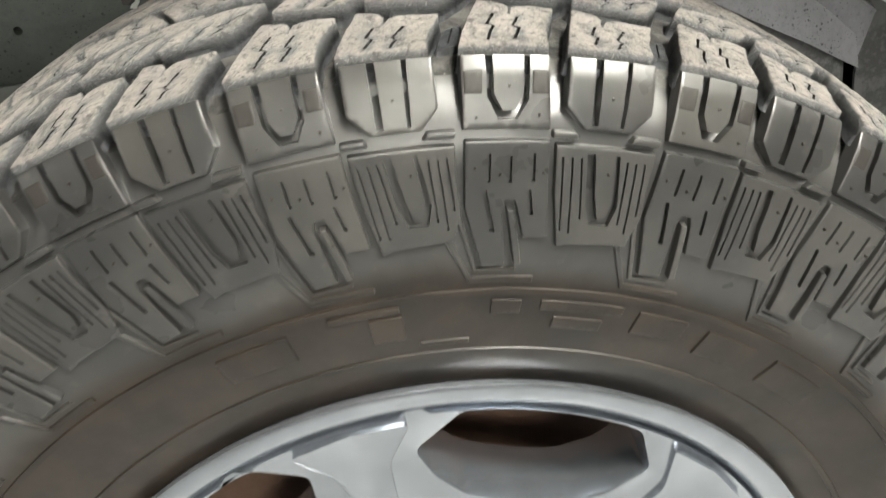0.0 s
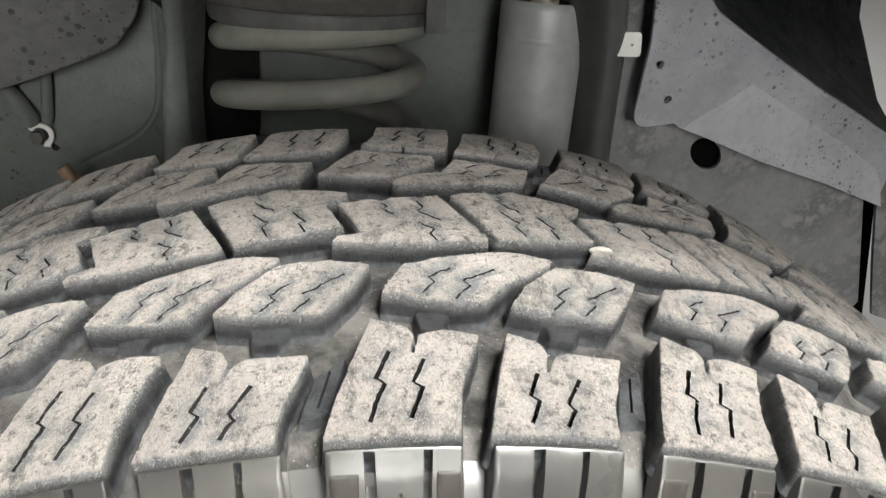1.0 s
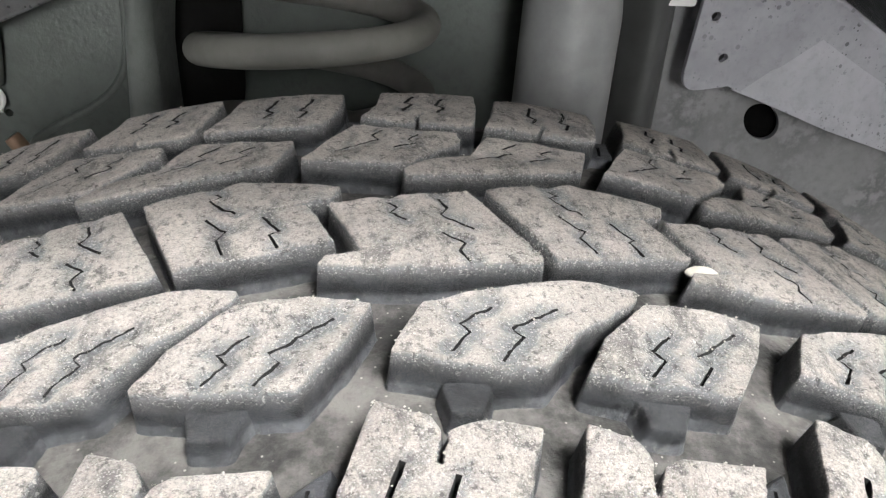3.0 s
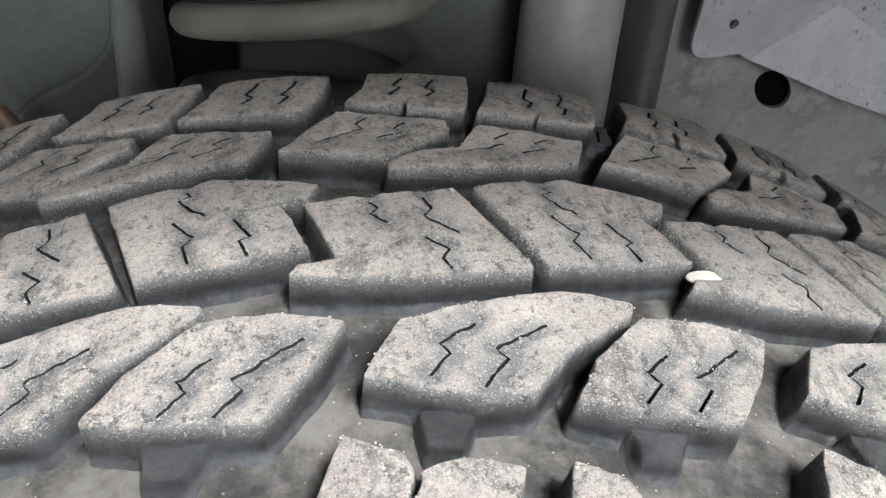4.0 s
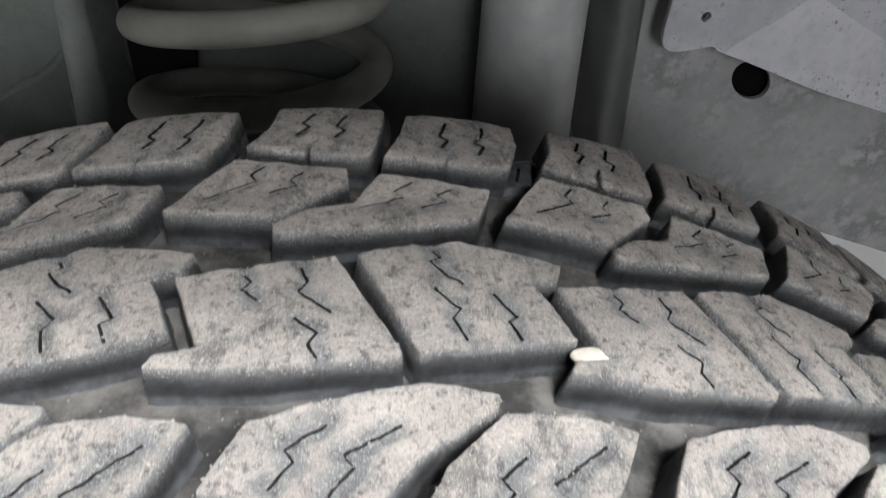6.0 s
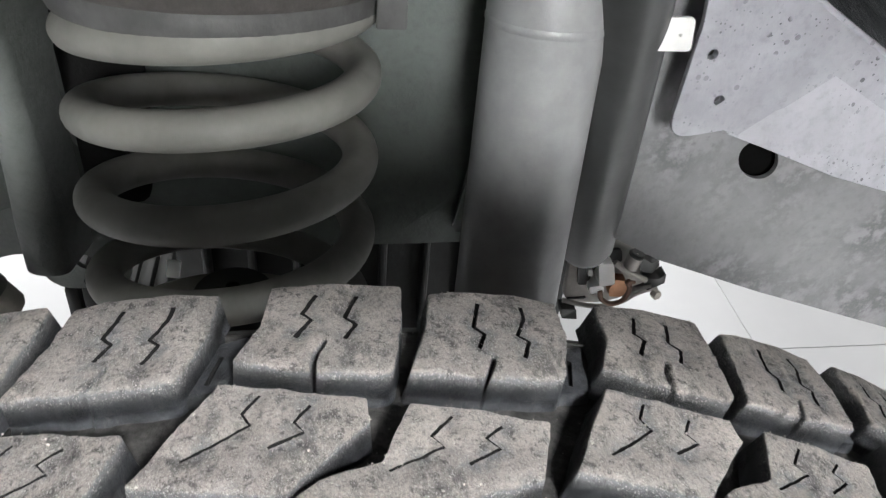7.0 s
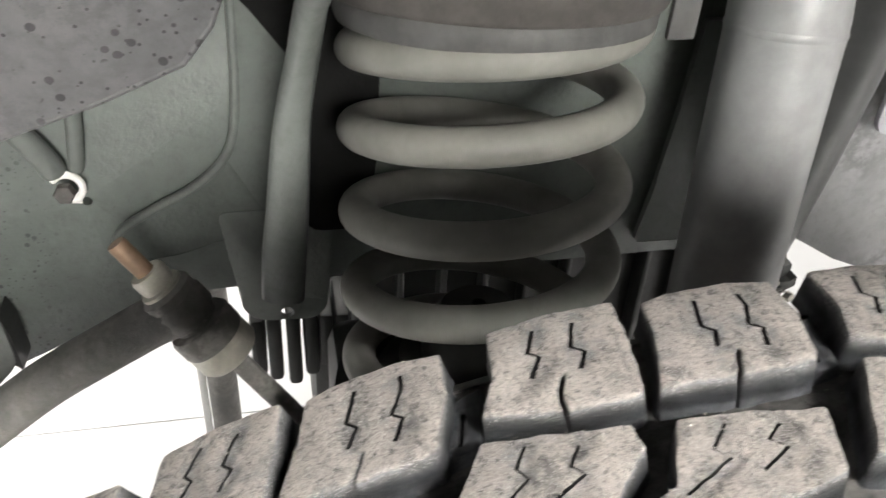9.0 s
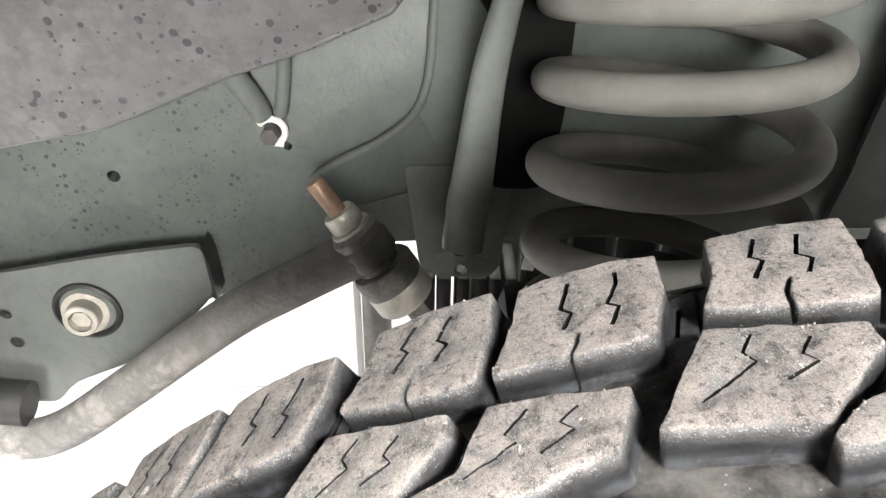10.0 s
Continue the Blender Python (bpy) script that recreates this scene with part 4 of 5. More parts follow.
def build_rear_bracket():
    """Angled rail behind the shock with the pale bracket plate that overlaps it."""
    def plane(y, slope):
        a = math.atan(slope)
        return Matrix.Translation((0.2, y, 0)) @ Matrix.Rotation(a, 4, "Z"), 1 / math.cos(a)

    def s(points, k):
        return [((x - 0.2) * k, z) for x, z in points]
    rail = empty("rear_rail", (0.30, 0.37, 0.60), "weathered grey steel rail with a round drain hole", "chassis rail")
    mv = Matrix.Translation(-rail.location)
    m, k = plane(0.358, 0.06)
    low = [(0.150, 0.95), (0.165, 0.640), (0.2082, 0.627), (0.246, 0.605), (0.3384, 0.567), (0.498, 0.507), (0.506, 0.520), (0.488, 0.580), (0.470, 0.640), (0.415, 0.685), (0.301, 0.739), (0.254, 0.788), (0.245, 0.95)]
    bm = plate(s(low, k), 0.004, ([(0.0978 + 15.0 * x + 4.7 * z, 0.6860 - 0.8 * x - 15.0 * z) for x, z in ring_loop(0, 0, 0.001, 32)],), m, 0.0)
    bm.transform(mv)
    part("web", bm, M_RAIL2, rail, "weathered pale grey web with a dark round hole", smooth=False)
    # Black sheet close behind the hole gives it the rail's inner shade.
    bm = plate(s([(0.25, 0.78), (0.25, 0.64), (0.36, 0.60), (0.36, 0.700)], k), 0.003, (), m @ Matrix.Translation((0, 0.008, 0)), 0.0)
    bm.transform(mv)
    part("hole_shade", bm, M_HOLLOW_SHADE, rail, "black sheet standing in for the shade inside the hollow rail")
    bm = plate(s([(0.492, 0.625), (0.510, 0.565), (0.532, 0.500), (0.90, 0.358), (0.90, 0.56), (0.60, 0.665), (0.478, 0.712)], k), 0.004, (), m @ Matrix.Translation((0, 0.004, 0)), 0.0)
    bm.transform(mv)
    part("end_panel", bm, M_RAIL2, rail, "grey end panel beyond a dark gap", smooth=False)
    # Another black sheet paints the shade between web and end panel.
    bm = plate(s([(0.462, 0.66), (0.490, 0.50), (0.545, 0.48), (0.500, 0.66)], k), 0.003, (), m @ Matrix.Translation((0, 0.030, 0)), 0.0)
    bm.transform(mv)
    part("gap_shade", bm, M_HOLLOW_SHADE, rail, "black sheet standing in for the shade inside the gap")
    br = empty("bracket_plate", (0.24, 0.33, 0.73), "pale grey galvanised bracket plate with drip stains and two small holes", "bracket")
    mv = Matrix.Translation(-br.location)
    m, k = plane(0.330, 0.10)
    edge = [(0.2440, 0.8746), (0.2500, 0.8440), (0.2620, 0.8200), (0.2790, 0.8075), (0.3130, 0.7875), (0.3415, 0.7715), (0.3800, 0.7500), (0.4160, 0.7320), (0.4760, 0.7000)]
    corner = round_loop([(0.2156, 0.7911), (0.2116, 0.7200), (0.2490, 0.7247)], 0.018, 6)[7:14]
    face = [(0.2095, 0.8692), (0.2128, 0.8274), (0.2156, 0.7911), *corner, (0.2490, 0.7247), (0.2740, 0.7137), (0.3300, 0.6930), (0.4040, 0.6679), (0.4720, 0.6414), *edge[::-1]]
    holes = (ring_loop((0.2262 - 0.2) * k, 0.7745, 0.0034, 14), ring_loop((0.2392 - 0.2) * k, 0.7455, 0.0034, 14))
    bm = plate(s(face, k), 0.004, holes, m, 0.0015)
    bm.transform(mv)
    part("face", bm, M_PLATE, br)
    # a pressed facet, its lower edge standing out; its paler paint holds extra light
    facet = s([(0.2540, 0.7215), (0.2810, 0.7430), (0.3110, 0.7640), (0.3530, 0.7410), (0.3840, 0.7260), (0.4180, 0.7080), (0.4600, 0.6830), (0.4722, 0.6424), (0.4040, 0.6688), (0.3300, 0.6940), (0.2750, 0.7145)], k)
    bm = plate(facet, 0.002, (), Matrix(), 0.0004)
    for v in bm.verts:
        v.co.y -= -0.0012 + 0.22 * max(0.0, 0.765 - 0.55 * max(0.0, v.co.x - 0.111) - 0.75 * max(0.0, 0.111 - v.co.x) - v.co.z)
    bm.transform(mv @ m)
    part("facet", bm, M_FACET, br, "pressed facet in cleaner paint made paler for the light on it")
    fold = s(edge, k)
    bm = bmesh.new()
    rows = []
    for dx, dy, dz in ((0, 0.0, 0), (0.001, 0.004, 0.002), (0.012, 0.060, 0.022), (0.03, 0.14, 0.08), (0.05, 0.20, 0.20)):
        rows.append([bm.verts.new(m @ Vector((x + dx, dy, z + dz))) for x, z in fold])
    for p, q in zip(rows, rows[1:]):
        for i in range(len(p) - 1):
            bm.faces.new((p[i], p[i + 1], q[i + 1], q[i]))
    bm.transform(mv)
    part("flange", bm, M_FLANGE, br, "dark speckled folded-back flange")
    lip = sweep(curve_points([m @ Vector((x, 0.0015, z)) for x, z in fold], 4), 0.0022, 10)
    lip.transform(mv)
    part("fold", lip, M_PLATE, br)
    clip = empty("cable_clip", (0.19, 0.305, 0.787), "white plastic clip hooked over the bracket edge", "clip")
    mc = Matrix.Translation((0.1878, 0.3050, 0.7968))
    bm = plate(round_loop([(-0.0090, -0.0092), (0.0112, -0.0092), (0.0092, 0.0092), (-0.0112, 0.0088)], 0.003, 3), 0.003, (ring_loop(0.003, 0.0, 0.0010, 8),), mc, 0.0008)
    bm.transform(Matrix.Translation(-clip.location))
    part("clip_face", bm, M_WHITE, clip)
    bm = box(0.006, 0.014, 0.018, 0.001, m=Matrix.Translation(-clip.location) @ mc @ Matrix.Translation((-0.0135, 0.009, -0.001)))
    part("clip_hook", bm, M_DARK, clip)


def build_strut():
    strut = empty("tie_tube", (0.19, 0.365, 0.62), "plain grey steel tube standing behind the shock absorber", "tube")
    bm = sweep([(0.1985, 0.384, 0.602), (0.1975, 0.382, 0.606), (0.1820, 0.3500, 0.697), (0.1715, 0.3270, 0.780), (0.152, 0.290, 0.88)], [0.0190, 0.0205, 0.0215, 0.0215, 0.021], 40)
    bm.transform(Matrix.Translation(-strut.location))
    part("tube", bm, M_TUBE, strut)
    for x, z in ((0.1647, 0.7712), (0.1647, 0.7572)):
        b = hex_bolt(Vector((x, 0.3350, z)), (-0.3, -0.95, 0.1), 0.0030, 0.006)
        b.transform(Matrix.Translation(-strut.location))
        part("nut", b, M_BOLT, strut)


def build_bar():
    bar = empty("stabiliser_bar", (-0.334, 0.326, 0.552), "dusty dark grey bent stabiliser bar", "stabiliser bar")
    pts = curve_points([(-0.76, 0.38, 0.585), (-0.60, 0.34, 0.525), (-0.510, 0.326, 0.4834), (-0.464, 0.326, 0.4680), (-0.427, 0.326, 0.4785), (-0.377, 0.326, 0.5170), (-0.334, 0.326, 0.5525), (-0.293, 0.326, 0.5850), (-0.257, 0.326, 0.6075), (-0.2245, 0.3255, 0.6270), (-0.2085, 0.3252, 0.6359)], 8)
    bm = sweep(pts, [0.0145] * (len(pts) - 10) + [0.0145 + 0.0002 * i for i in range(10)], 24)
    bm.transform(Matrix.Translation(-bar.location))
    part("rod", bm, M_BAR, bar)
    bush = sweep([(-0.530, 0.334, 0.505), (-0.451, 0.334, 0.4955)], 0.0160, 28)
    bush.transform(Matrix.Translation(-bar.location))
    part("mount_bush", bush, M_DARK, bar, "black rubber mounting bush")
    S, E = Vector((-0.2325, 0.3284, 0.6715)), Vector((-0.1850, 0.3220, 0.6010))
    d = (E - S).normalized()
    q = d.to_track_quat("Z", "Y").to_matrix().to_4x4()
    mid = S + d * 0.043
    eye = lathe([(0.007, -0.0085), (0.0145, -0.0085), (0.0168, -0.005), (0.0168, 0.005), (0.0145, 0.009), (0.007, 0.009)], 40, m=Matrix.Translation(mid - bar.location) @ q)
    part("eye", eye, M_BAR, bar)
    link = empty("drop_link", mid, "drop link with a rusty stud, zinc nut and rubber bushes", "link")

    def turned(name, prof, mat, label="", n=36):
        part(name, lathe(prof, n, m=q), mat, link, label)
    turned("stud", [(0.0005, -0.053), (0.0050, -0.053), (0.0056, -0.051), (0.0056, -0.012)], M_RUSTBOLT, "rust-coloured threaded stud")
    turned("nut", [(0.0056, -0.030), (0.0095, -0.030), (0.0105, -0.028), (0.0105, -0.021), (0.0100, -0.019), (0.0125, -0.0185), (0.0128, -0.0165), (0.0056, -0.0160)], M_BOLT, "pale zinc nut and washer", 18)
    turned("upper_bush", [(0.006, -0.0165), (0.0130, -0.0165), (0.0155, -0.0140), (0.0155, -0.0085), (0.006, -0.0085)], M_BAR)
    turned("lower_bush", [(0.006, 0.009), (0.0120, 0.009), (0.0135, 0.0125), (0.0185, 0.013), (0.0200, 0.0155), (0.0200, 0.026), (0.0190, 0.028), (0.006, 0.028)], M_BAR, "brown-grey rubber bush")
    turned("cup_washer", [(0.006, 0.028), (0.0185, 0.028), (0.0195, 0.0295), (0.0195, 0.0405), (0.0175, 0.0435), (0.006, 0.0435)], M_BOLT, "bright zinc cup washer")
    turned("rod", [(0.0065, 0.0435), (0.0065, 0.16)], M_BAR, "", 20)


def build_arm_bracket():
    br = empty("bar_bracket", (-0.40, 0.372, 0.55), "grey steel bracket with a large flanged bolt", "bracket")
    mv = Matrix.Translation(-br.location)
    shape = [(-0.601, 0.551), (-0.461, 0.584), (-0.389, 0.5985), (-0.323, 0.608), (-0.321, 0.587), (-0.320, 0.566), (-0.357, 0.526), (-0.389, 0.504), (-0.434, 0.4836), (-0.452, 0.4627), (-0.5136, 0.4674), (-0.620, 0.442)]
    holes = (ring_loop(-0.467, 0.5485, 0.0042, 12), ring_loop(-0.466, 0.5228, 0.0050, 12))
    bm = plate(round_loop(shape, 0.008, 3), 0.004, holes, pose(0, 0.368, 0), 0.0012)
    bm.transform(mv)
    part("plate", bm, M_STEEL, br)
    bm = plate(round_loop([(-0.3235, 0.606), (-0.3195, 0.5924), (-0.3172, 0.5597), (-0.322, 0.5657)], 0.002, 2), 0.022, (), pose(0, 0.3685, 0), 0.001)
    bm.transform(mv)
    part("side_web", bm, M_DARK, br)
    q = Matrix.Translation(Vector((-0.4092, 0.368, 0.5522)) - br.location) @ Vector((0, -1, 0)).to_track_quat("Z", "Y").to_matrix().to_4x4()
    part("bush_ring", lathe([(0.0245, -0.001), (0.0235, 0.002), (0.0215, 0.003), (0.0195, 0.001), (0.0185, -0.003), (0.004, -0.003)], 48, m=q), M_DARK, br, "dark rubber ring round the bolt")
    part("bolt", hex_bolt(Vector((-0.4108, 0.368, 0.5507)) - br.location, (0.05, -1, 0.12), 0.0121, 0.0105, 0.0166, True), M_BOLT, br, "zinc flanged bolt with a recessed head")


def build_pipe_clip():
    cl = empty("pipe_clip", (-0.272, 0.385, 0.68), "bright metal P-clip with a bolt on the chassis rail", "clip")
    mv = Matrix.Translation(-cl.location)
    part("bolt", hex_bolt(Vector((-0.2722, 0.380, 0.677)) - cl.location, (0, -1, 0.15), 0.0062, 0.006), M_SEAT2, cl, "dull dark bolt head")
    arc = [(-0.2722 + 0.0085 * math.cos(radians(a)), 0.385, 0.677 + 0.0085 * math.sin(radians(a))) for a in range(-80, 150, 12)]
    bm = sweep([(-0.2655, 0.386, 0.6675), *arc], 0.0022, 8)
    bm.transform(mv)
    part("strap", bm, M_WHITE, cl, "bright metal strap")
    bm = sweep(curve_points([(-0.310, 0.382, 0.745), (-0.295, 0.382, 0.722), (-0.281, 0.384, 0.698), (-0.277, 0.386, 0.686)], 6), [0.0075] * 18 + [0.006], 14)
    bm.transform(mv)
    part("hose", bm, M_STEEL, cl, "grey pipe sleeve")
    bm = sweep(curve_points([(-0.258, 0.382, 0.745), (-0.2605, 0.384, 0.72), (-0.264, 0.386, 0.696), (-0.266, 0.387, 0.688)], 6), 0.0046, 12)
    bm.transform(mv)
    part("pipe", bm, M_STEEL, cl)
    cl.location += Vector((0.001, 0.003, 0.005))


def build_far_things():
    con = empty("copper_connector", (0.275, 0.47, 0.50), "white cup and copper-orange fitting in a pale cast bracket", "fitting")
    mv = Matrix.Translation(-con.location)

    def flat(name, outline, y, thick, mat, bevel=0.0012, corner=0.002, label=""):
        bm = plate(round_loop(outline, corner, 3), thick, (), pose(0, y, 0), bevel)
        bm.transform(mv)
        return part(name, bm, mat, con, label)

    def rod(name, points, radius, mat, label=""):
        bm = sweep(curve_points(points, 5), radius, 12)
        bm.transform(mv)
        return part(name, bm, mat, con, label)

    bowl = [(0.230, 0.466), (0.247, 0.4608), (0.2646, 0.459), (0.2841, 0.4643), (0.2969, 0.4734), (0.3165, 0.478), (0.3196, 0.4924), (0.3133, 0.5049), (0.3087, 0.521), (0.2923, 0.530), (0.2693, 0.533), (0.228, 0.533)]
    flat("bracket", bowl, 0.480, 0.008, M_CAST, 0.003, 0.005, "pale cast bowl-shaped bracket")
    rod("bracket_rim", [(0.228, 0.477, 0.4665), (0.247, 0.474, 0.4625), (0.2646, 0.473, 0.4610), (0.2841, 0.473, 0.4662), (0.2969, 0.474, 0.4750), (0.3160, 0.476, 0.4800)], 0.0024, M_CAST)
    # Dark plate paints the shade round the cup; the bowl has no opening here.
    flat("cup_shade", [(0.2335, 0.520), (0.243, 0.5275), (0.272, 0.5255), (0.2755, 0.5125), (0.263, 0.509), (0.2515, 0.506), (0.2475, 0.486), (0.2385, 0.486)], 0.4750, 0.003, M_DARK, 0.0006, 0.003, "dark flat plate painting the shade behind the cup")
    flat("cup", [(0.2492, 0.5185), (0.2630, 0.5184), (0.2690, 0.4945), (0.2545, 0.4925)], 0.4640, 0.016, M_WHITE, 0.0025, 0.003, "white plastic cup")
    flat("cup_foot", [(0.2462, 0.4905), (0.2590, 0.4924), (0.2612, 0.4845), (0.2480, 0.4815)], 0.4660, 0.014, M_WHITE, 0.002, 0.0025)
    flat("cup_tab", [(0.2428, 0.5080), (0.2470, 0.5075), (0.2482, 0.5005), (0.2440, 0.5010)], 0.4690, 0.006, M_WHITE, 0.0008, 0.001)
    flat("copper_block", [(0.2680, 0.4990), (0.2797, 0.4975), (0.2826, 0.4850), (0.2783, 0.4787), (0.2668, 0.4798), (0.2650, 0.4880)], 0.4650, 0.010, M_COPPER, 0.0016, 0.002, "bright copper-orange block")
    rod("ring", [(0.2570, 0.466, 0.4860), (0.2595, 0.465, 0.4775), (0.2660, 0.464, 0.4728), (0.2735, 0.464, 0.4718), (0.2810, 0.464, 0.4765), (0.2842, 0.465, 0.4860), (0.2832, 0.466, 0.4950)], 0.0024, M_RUST, "rust-brown ring")
    part("collar", lathe([(0.0035, -0.007), (0.0062, -0.007), (0.0066, -0.003), (0.0066, 0.0065), (0.0035, 0.0065)], 24, m=mv @ Matrix.Translation((0.2812, 0.466, 0.5195)) @ Matrix.Rotation(radians(14), 4, "Y")), M_CAST, con)
    part("collar_seal", lathe([(0.0010, 0.0060), (0.0070, 0.0062), (0.0074, 0.0080), (0.0060, 0.0098), (0.0010, 0.0085)], 24, m=mv @ Matrix.Translation((0.2812, 0.466, 0.5195)) @ Matrix.Rotation(radians(14), 4, "Y")), M_DARK, con, "black rubber seal")
    flat("clamp", [(0.2890, 0.5235), (0.2990, 0.5165), (0.3050, 0.5205), (0.3068, 0.5140), (0.3020, 0.5045), (0.2915, 0.5075), (0.2885, 0.5130)], 0.4660, 0.012, M_DARK, 0.0018, 0.0015, "black clamp")
    flat("joint", [(0.2965, 0.4992), (0.3110, 0.4985), (0.3160, 0.5040), (0.3170, 0.4930), (0.3085, 0.4885), (0.3020, 0.4850), (0.2985, 0.4900)], 0.4660, 0.012, M_DARK, 0.0018, 0.0015)
    rod("arm", [(0.2651, 0.467, 0.5180), (0.2740, 0.466, 0.5110), (0.2860, 0.466, 0.5040), (0.2985, 0.467, 0.4965)], 0.0028, M_CAST)
    rod("brace", [(0.2835, 0.470, 0.4740), (0.2900, 0.469, 0.4830), (0.2975, 0.468, 0.4880), (0.3050, 0.468, 0.4900)], 0.0030, M_BAR)
    rod("screw", [(0.2795, 0.463, 0.4990), (0.2870, 0.464, 0.4965)], 0.0016, M_RUST)
    part("screw_head", lathe([(0.0004, 0), (0.0032, 0.0), (0.0034, 0.003), (0.0022, 0.0045), (0.0004, 0.0048)], 16, m=mv @ Matrix.Translation((0.2795, 0.462, 0.4990)) @ Vector((0, -1, 0.2)).to_track_quat("Z", "Y").to_matrix().to_4x4()), M_RUST, con)
    part("bolt", hex_bolt(Vector((0.3060, 0.460, 0.4872)) - con.location, (0.3, -0.9, 0.1), 0.0048, 0.006), M_BOLT, con, "pale zinc bolt head")
    rod("wire_end", [(0.229, 0.470, 0.4745), (0.240, 0.469, 0.4755), (0.246, 0.470, 0.4752)], 0.0012, M_DARK)
    flat("foot_lug", [(0.226, 0.4615), (0.2405, 0.4600), (0.2430, 0.4480), (0.228, 0.4500)], 0.4700, 0.014, M_DARK, 0.0015, 0.0015)
    slats = empty("slatted_guard", (-0.14, 0.43, 0.50), "black plastic slatted guard below the frame", "guard")
    for i, x in enumerate((-0.172, -0.160, -0.146, -0.133, -0.122, -0.110)):
        h = (0.055, 0.060, 0.066, 0.058, 0.050, 0.046)[i]
        bm = box(0.0105, 0.05, h, 0.0035, m=Matrix.Translation(Vector((x, 0.43, 0.554 - h / 2)) - slats.location))
        part("slat", bm, M_DARK, slats)
    house = empty("ribbed_housing", (0.06, 0.52, 0.45), "dark ribbed cast housing under the chassis rail", "housing")
    part("case", box(0.375, 0.08, 0.30, 0.012, m=pose(-0.0025, 0.03, 0.02)), M_DARK, house)
    for i in range(9):
        part("rib", box(0.006, 0.022, 0.20, 0.0025, m=pose(-0.15 + 0.038 * i, -0.018, 0.03)), M_DARK, house)
    axle = empty("axle", (0, 0.6, HUB), "dark steel axle tube running under the chassis", "axle")
    part("tube", sweep([(0, -0.52, 0), (0, 0.2, 0), (0, 0.9, 0)], 0.042, 40), M_DARK, axle)
    part("perch", box(0.17, 0.15, 0.15, 0.012, m=pose(-0.04, -0.312, 0.11)), M_DARK, axle)
    part("shock_mount", box(0.05, 0.07, 0.12, 0.008, m=pose(0.12, -0.315, 0.05)), M_DARK, axle)
    # White plate stands in for a small gap to the bright floor.
    tag = box(0.0095, 0.002, 0.016, 0.0008, m=Matrix.Rotation(radians(10), 4, "Y"))
    tag = tagged(part("floor_glimpse", tag, M_WHITE), "small white plate standing in for bright floor behind the spring foot", "tag")
    tag.location = (-0.098, 0.405, 0.5705)
    post = empty("floor_post", (-0.2426, 0.80, 0), "dark round post with a pale edge strip standing on the tiles", "post")
    part("tube", sweep([(0, 0, 0), (0, 0, 0.40)], 0.020, 28), M_BAR, post)
    part("strip", box(0.010, 0.006, 0.40, 0.002, m=pose(-0.026, -0.004, 0.20)), M_WHITE, post)
    # Unseen bodywork, sized to block lamp light from the well and the floor.
    body = empty("unseen_body", (0, 0.6, 1.0), "unseen dark grey bodywork with a round arch, added to shade the wheel well", "vehicle body")
    mv = Matrix.Translation(-body.location)
    arch = [(0.64 * math.sin(radians(a)), HUB + 0.64 * math.cos(radians(a))) for a in range(-98, 99, 7)]
    bm = plate([(-2.1, 0.32), *arch, (2.1, 0.32), (2.1, 1.25), (-2.1, 1.25)], 0.012, (), pose(0, -0.13, 0), 0.002)
    bm.transform(mv)
    part("fender", bm, M_BODY, body, "unseen dark grey fender, its round arch cutting the lamp light")
    bm, rows = bmesh.new(), []
    for y, r in ((-0.114, 0.644), (0.55, 0.664), (0.55, 0.674), (-0.114, 0.654)):
        rows.append([bm.verts.new((r * math.sin(radians(a)), y, HUB + r * math.cos(radians(a)))) for a in range(-52, 53, 4)])
    for p, q in zip(rows, rows[1:] + rows[:1]):
        for i in range(len(p) - 1):
            bm.faces.new((p[i], p[i + 1], q[i + 1], q[i]))
    bm.transform(mv)
    part("arch_shade", bm, M_DARK, body, "unseen black arch sheet keeping light out of the well")
    part("top_shade", box(4.2, 0.95, 0.02, 0.004, m=pose(0, -0.235, 0.11)), M_DARK, body)


def build_pebble():
    bm = bmesh.new()
    bmesh.ops.create_icosphere(bm, subdivisions=3, radius=0.0030)
    for v in bm.verts:
        v.co *= 1 + 0.25 * noise.noise(v.co * 300)
        v.co.x *= 1.6
        v.co.z *= 0.5
    a = radians(10.65)
    ob = part("pebble", bm, M_STONE)
    ob.location = ((R0 - 0.0026) * math.sin(a), -0.0178, HUB + (R0 - 0.0026) * math.cos(a))
    tagged(ob, "small pale stone wedged between two tread blocks", "stone")


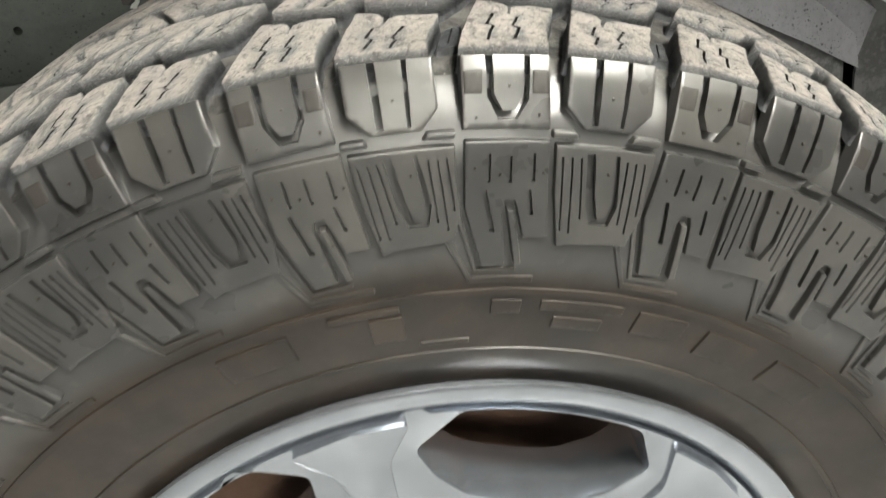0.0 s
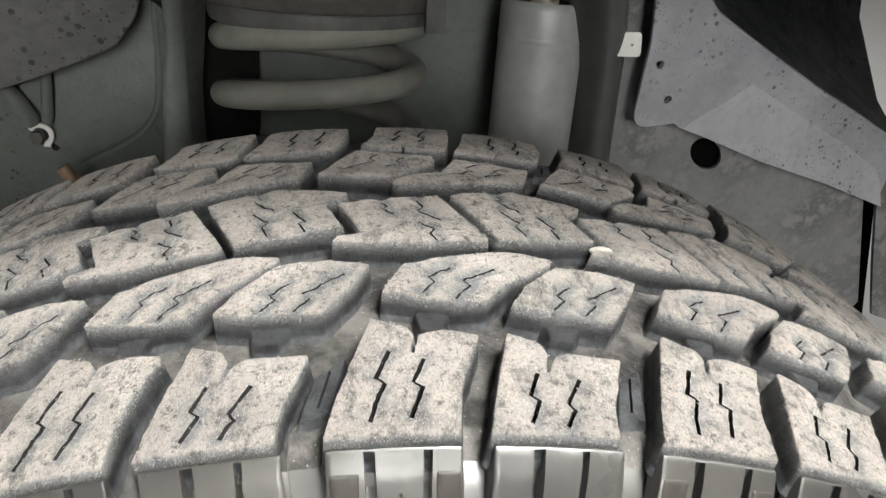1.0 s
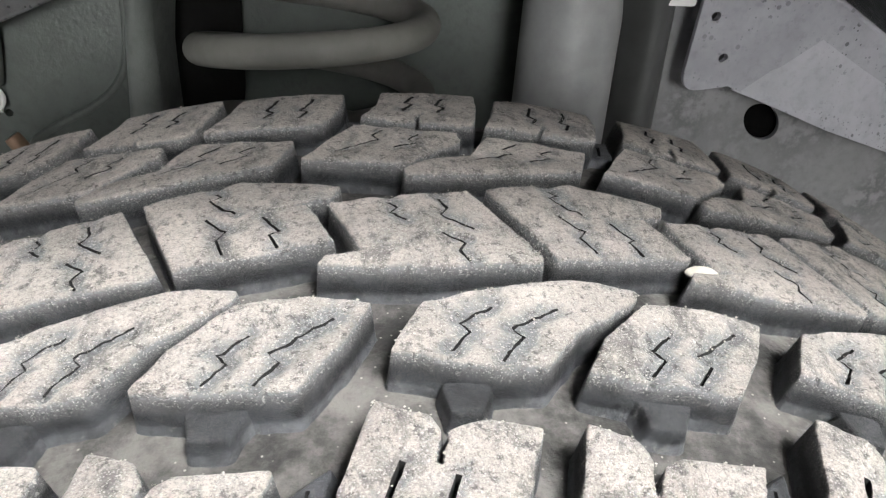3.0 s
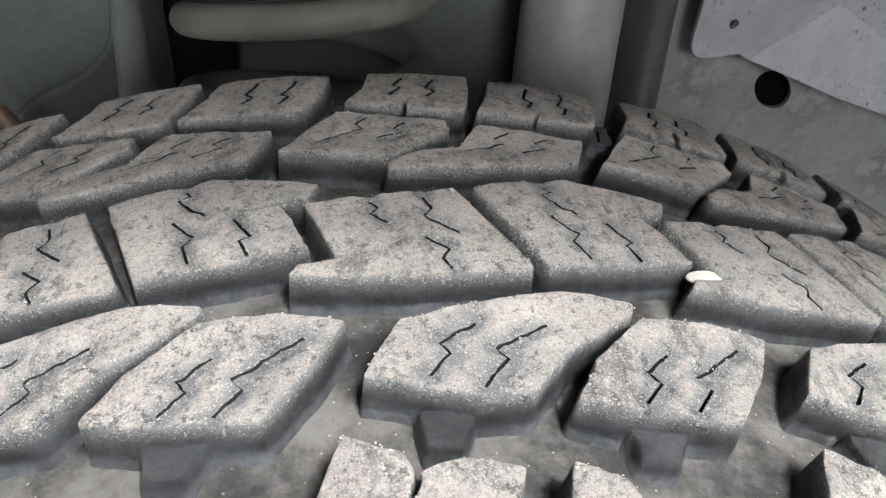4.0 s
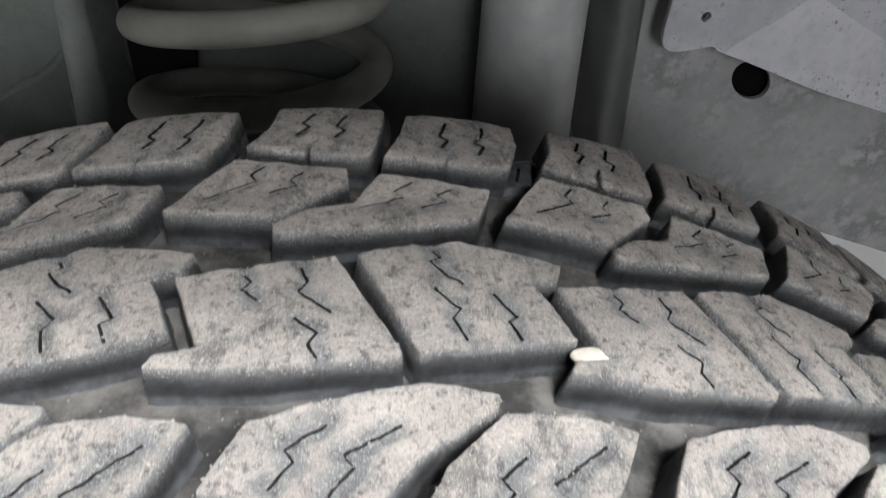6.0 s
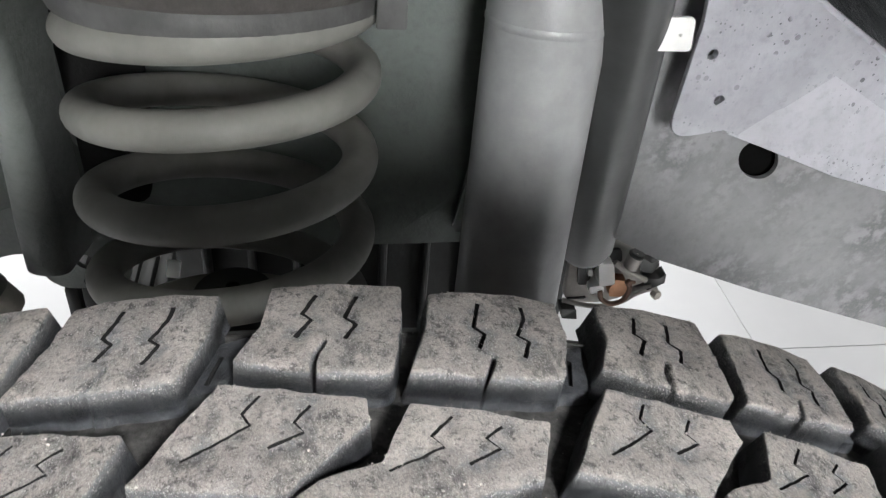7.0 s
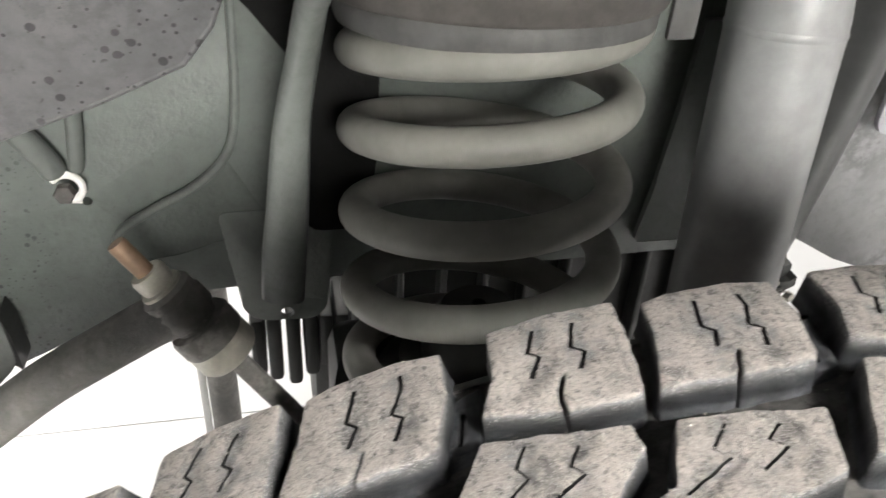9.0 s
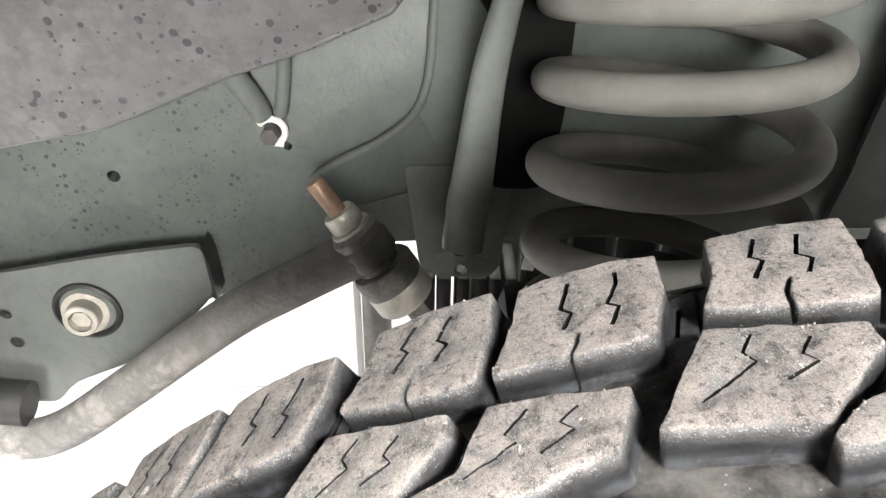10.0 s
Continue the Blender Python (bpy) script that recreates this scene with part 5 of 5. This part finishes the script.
def build_sand():
    """Loose pale grains caught on the tread, thickest along the block edges."""
    rng = random.Random(5)
    verts, faces = [], []
    for name, (outline, _) in TREAD.items():
        if "tie" in name:
            continue
        loop = deg(outline)
        xs, ys = [p[0] for p in loop], [p[1] for p in loop]
        for i in range(-3, 4):
            for n in range(180 if "far" in name else 420):
                if n % 8 < 5:
                    k = rng.randrange(len(loop))
                    a, b, f = loop[k - 1], loop[k], rng.random()
                    p = (a[0] + (b[0] - a[0]) * f + rng.gauss(0, 1.9), a[1] + (b[1] - a[1]) * f + rng.gauss(0, 1.9))
                else:
                    p = (rng.uniform(min(xs), max(xs)), rng.uniform(min(ys), max(ys)))
                if not inside(p, loop):
                    continue
                c = on_tread(p[0] + i * STEP * ARC, p[1], -0.1)
                r = 0.00011 + 0.00028 * rng.random() ** 4
                base = len(verts)
                for d in ((1, 0, 0), (0, 1, 0), (-1, 0, 0), (0, -1, 0), (0, 0, 1), (0, 0, -1)):
                    verts.append((c.x + d[0] * r * rng.uniform(0.7, 1.5), c.y + d[1] * r * rng.uniform(0.7, 1.5), c.z + HUB + d[2] * r))
                faces += [(base + q, base + (q + 1) % 4, base + e) if e == 4 else (base + (q + 1) % 4, base + q, base + e) for q in range(4) for e in (4, 5)]
    me = bpy.data.meshes.new("sand_grains")
    me.from_pydata(verts, [], faces)
    me.materials.append(M_SAND)
    tagged(new("sand_grains", me), "loose pale sand grains stuck to the tread", "sand", kind="stuff")


M_SAND = plain_material("pale_sand", (0.58, 0.55, 0.50), 0.6, 0.0, 0.0001, 900, 0.35)
M_CAST = plain_material("pale_cast_metal", (0.42, 0.40, 0.37), 0.5, 0.2, 0.0003, 260, 0.25)
M_SEAT2 = plain_material("brown_grey_rubber", (0.090, 0.082, 0.077), 0.6, 0.0, 0.0003, 400)
M_TUBE = plain_material("satin_grey_tube_paint", (0.062, 0.064, 0.064), 0.34, 0.2, 0.0001, 200, 0.2)
M_BODY = plain_material("dark_grey_body_paint", (0.07, 0.075, 0.08), 0.3, 0.2, 0.00003, 200, 0.1)
M_CUP = plain_material("beige_rubber", (0.55, 0.50, 0.42), 0.5, 0.0, 0.0002, 300)
M_TOWER = paint_material("tower_grey_paint", (0.175, 0.18, 0.175), (0.14, 0.144, 0.14), 0.45)
M_LEG = paint_material("grey_leg_paint", (0.20, 0.216, 0.205), (0.15, 0.163, 0.154), 0.45)
M_RAIL2 = paint_material("weathered_rail_paint", (0.24, 0.24, 0.247), (0.18, 0.18, 0.186), 0.5, mottle=0.85)
M_FACET = paint_material("lit_bracket_paint", (0.47, 0.47, 0.51), (0.37, 0.37, 0.40), 0.36, 0.35, 150)
M_FLANGE = flecked_material()
build_spring()
build_shock()
build_tower()
build_frame_rail()
build_side_panel()
build_rear_bracket()
build_strut()
build_bar()
build_arm_bracket()
build_pipe_clip()
build_far_things()
build_pebble()
build_sand()
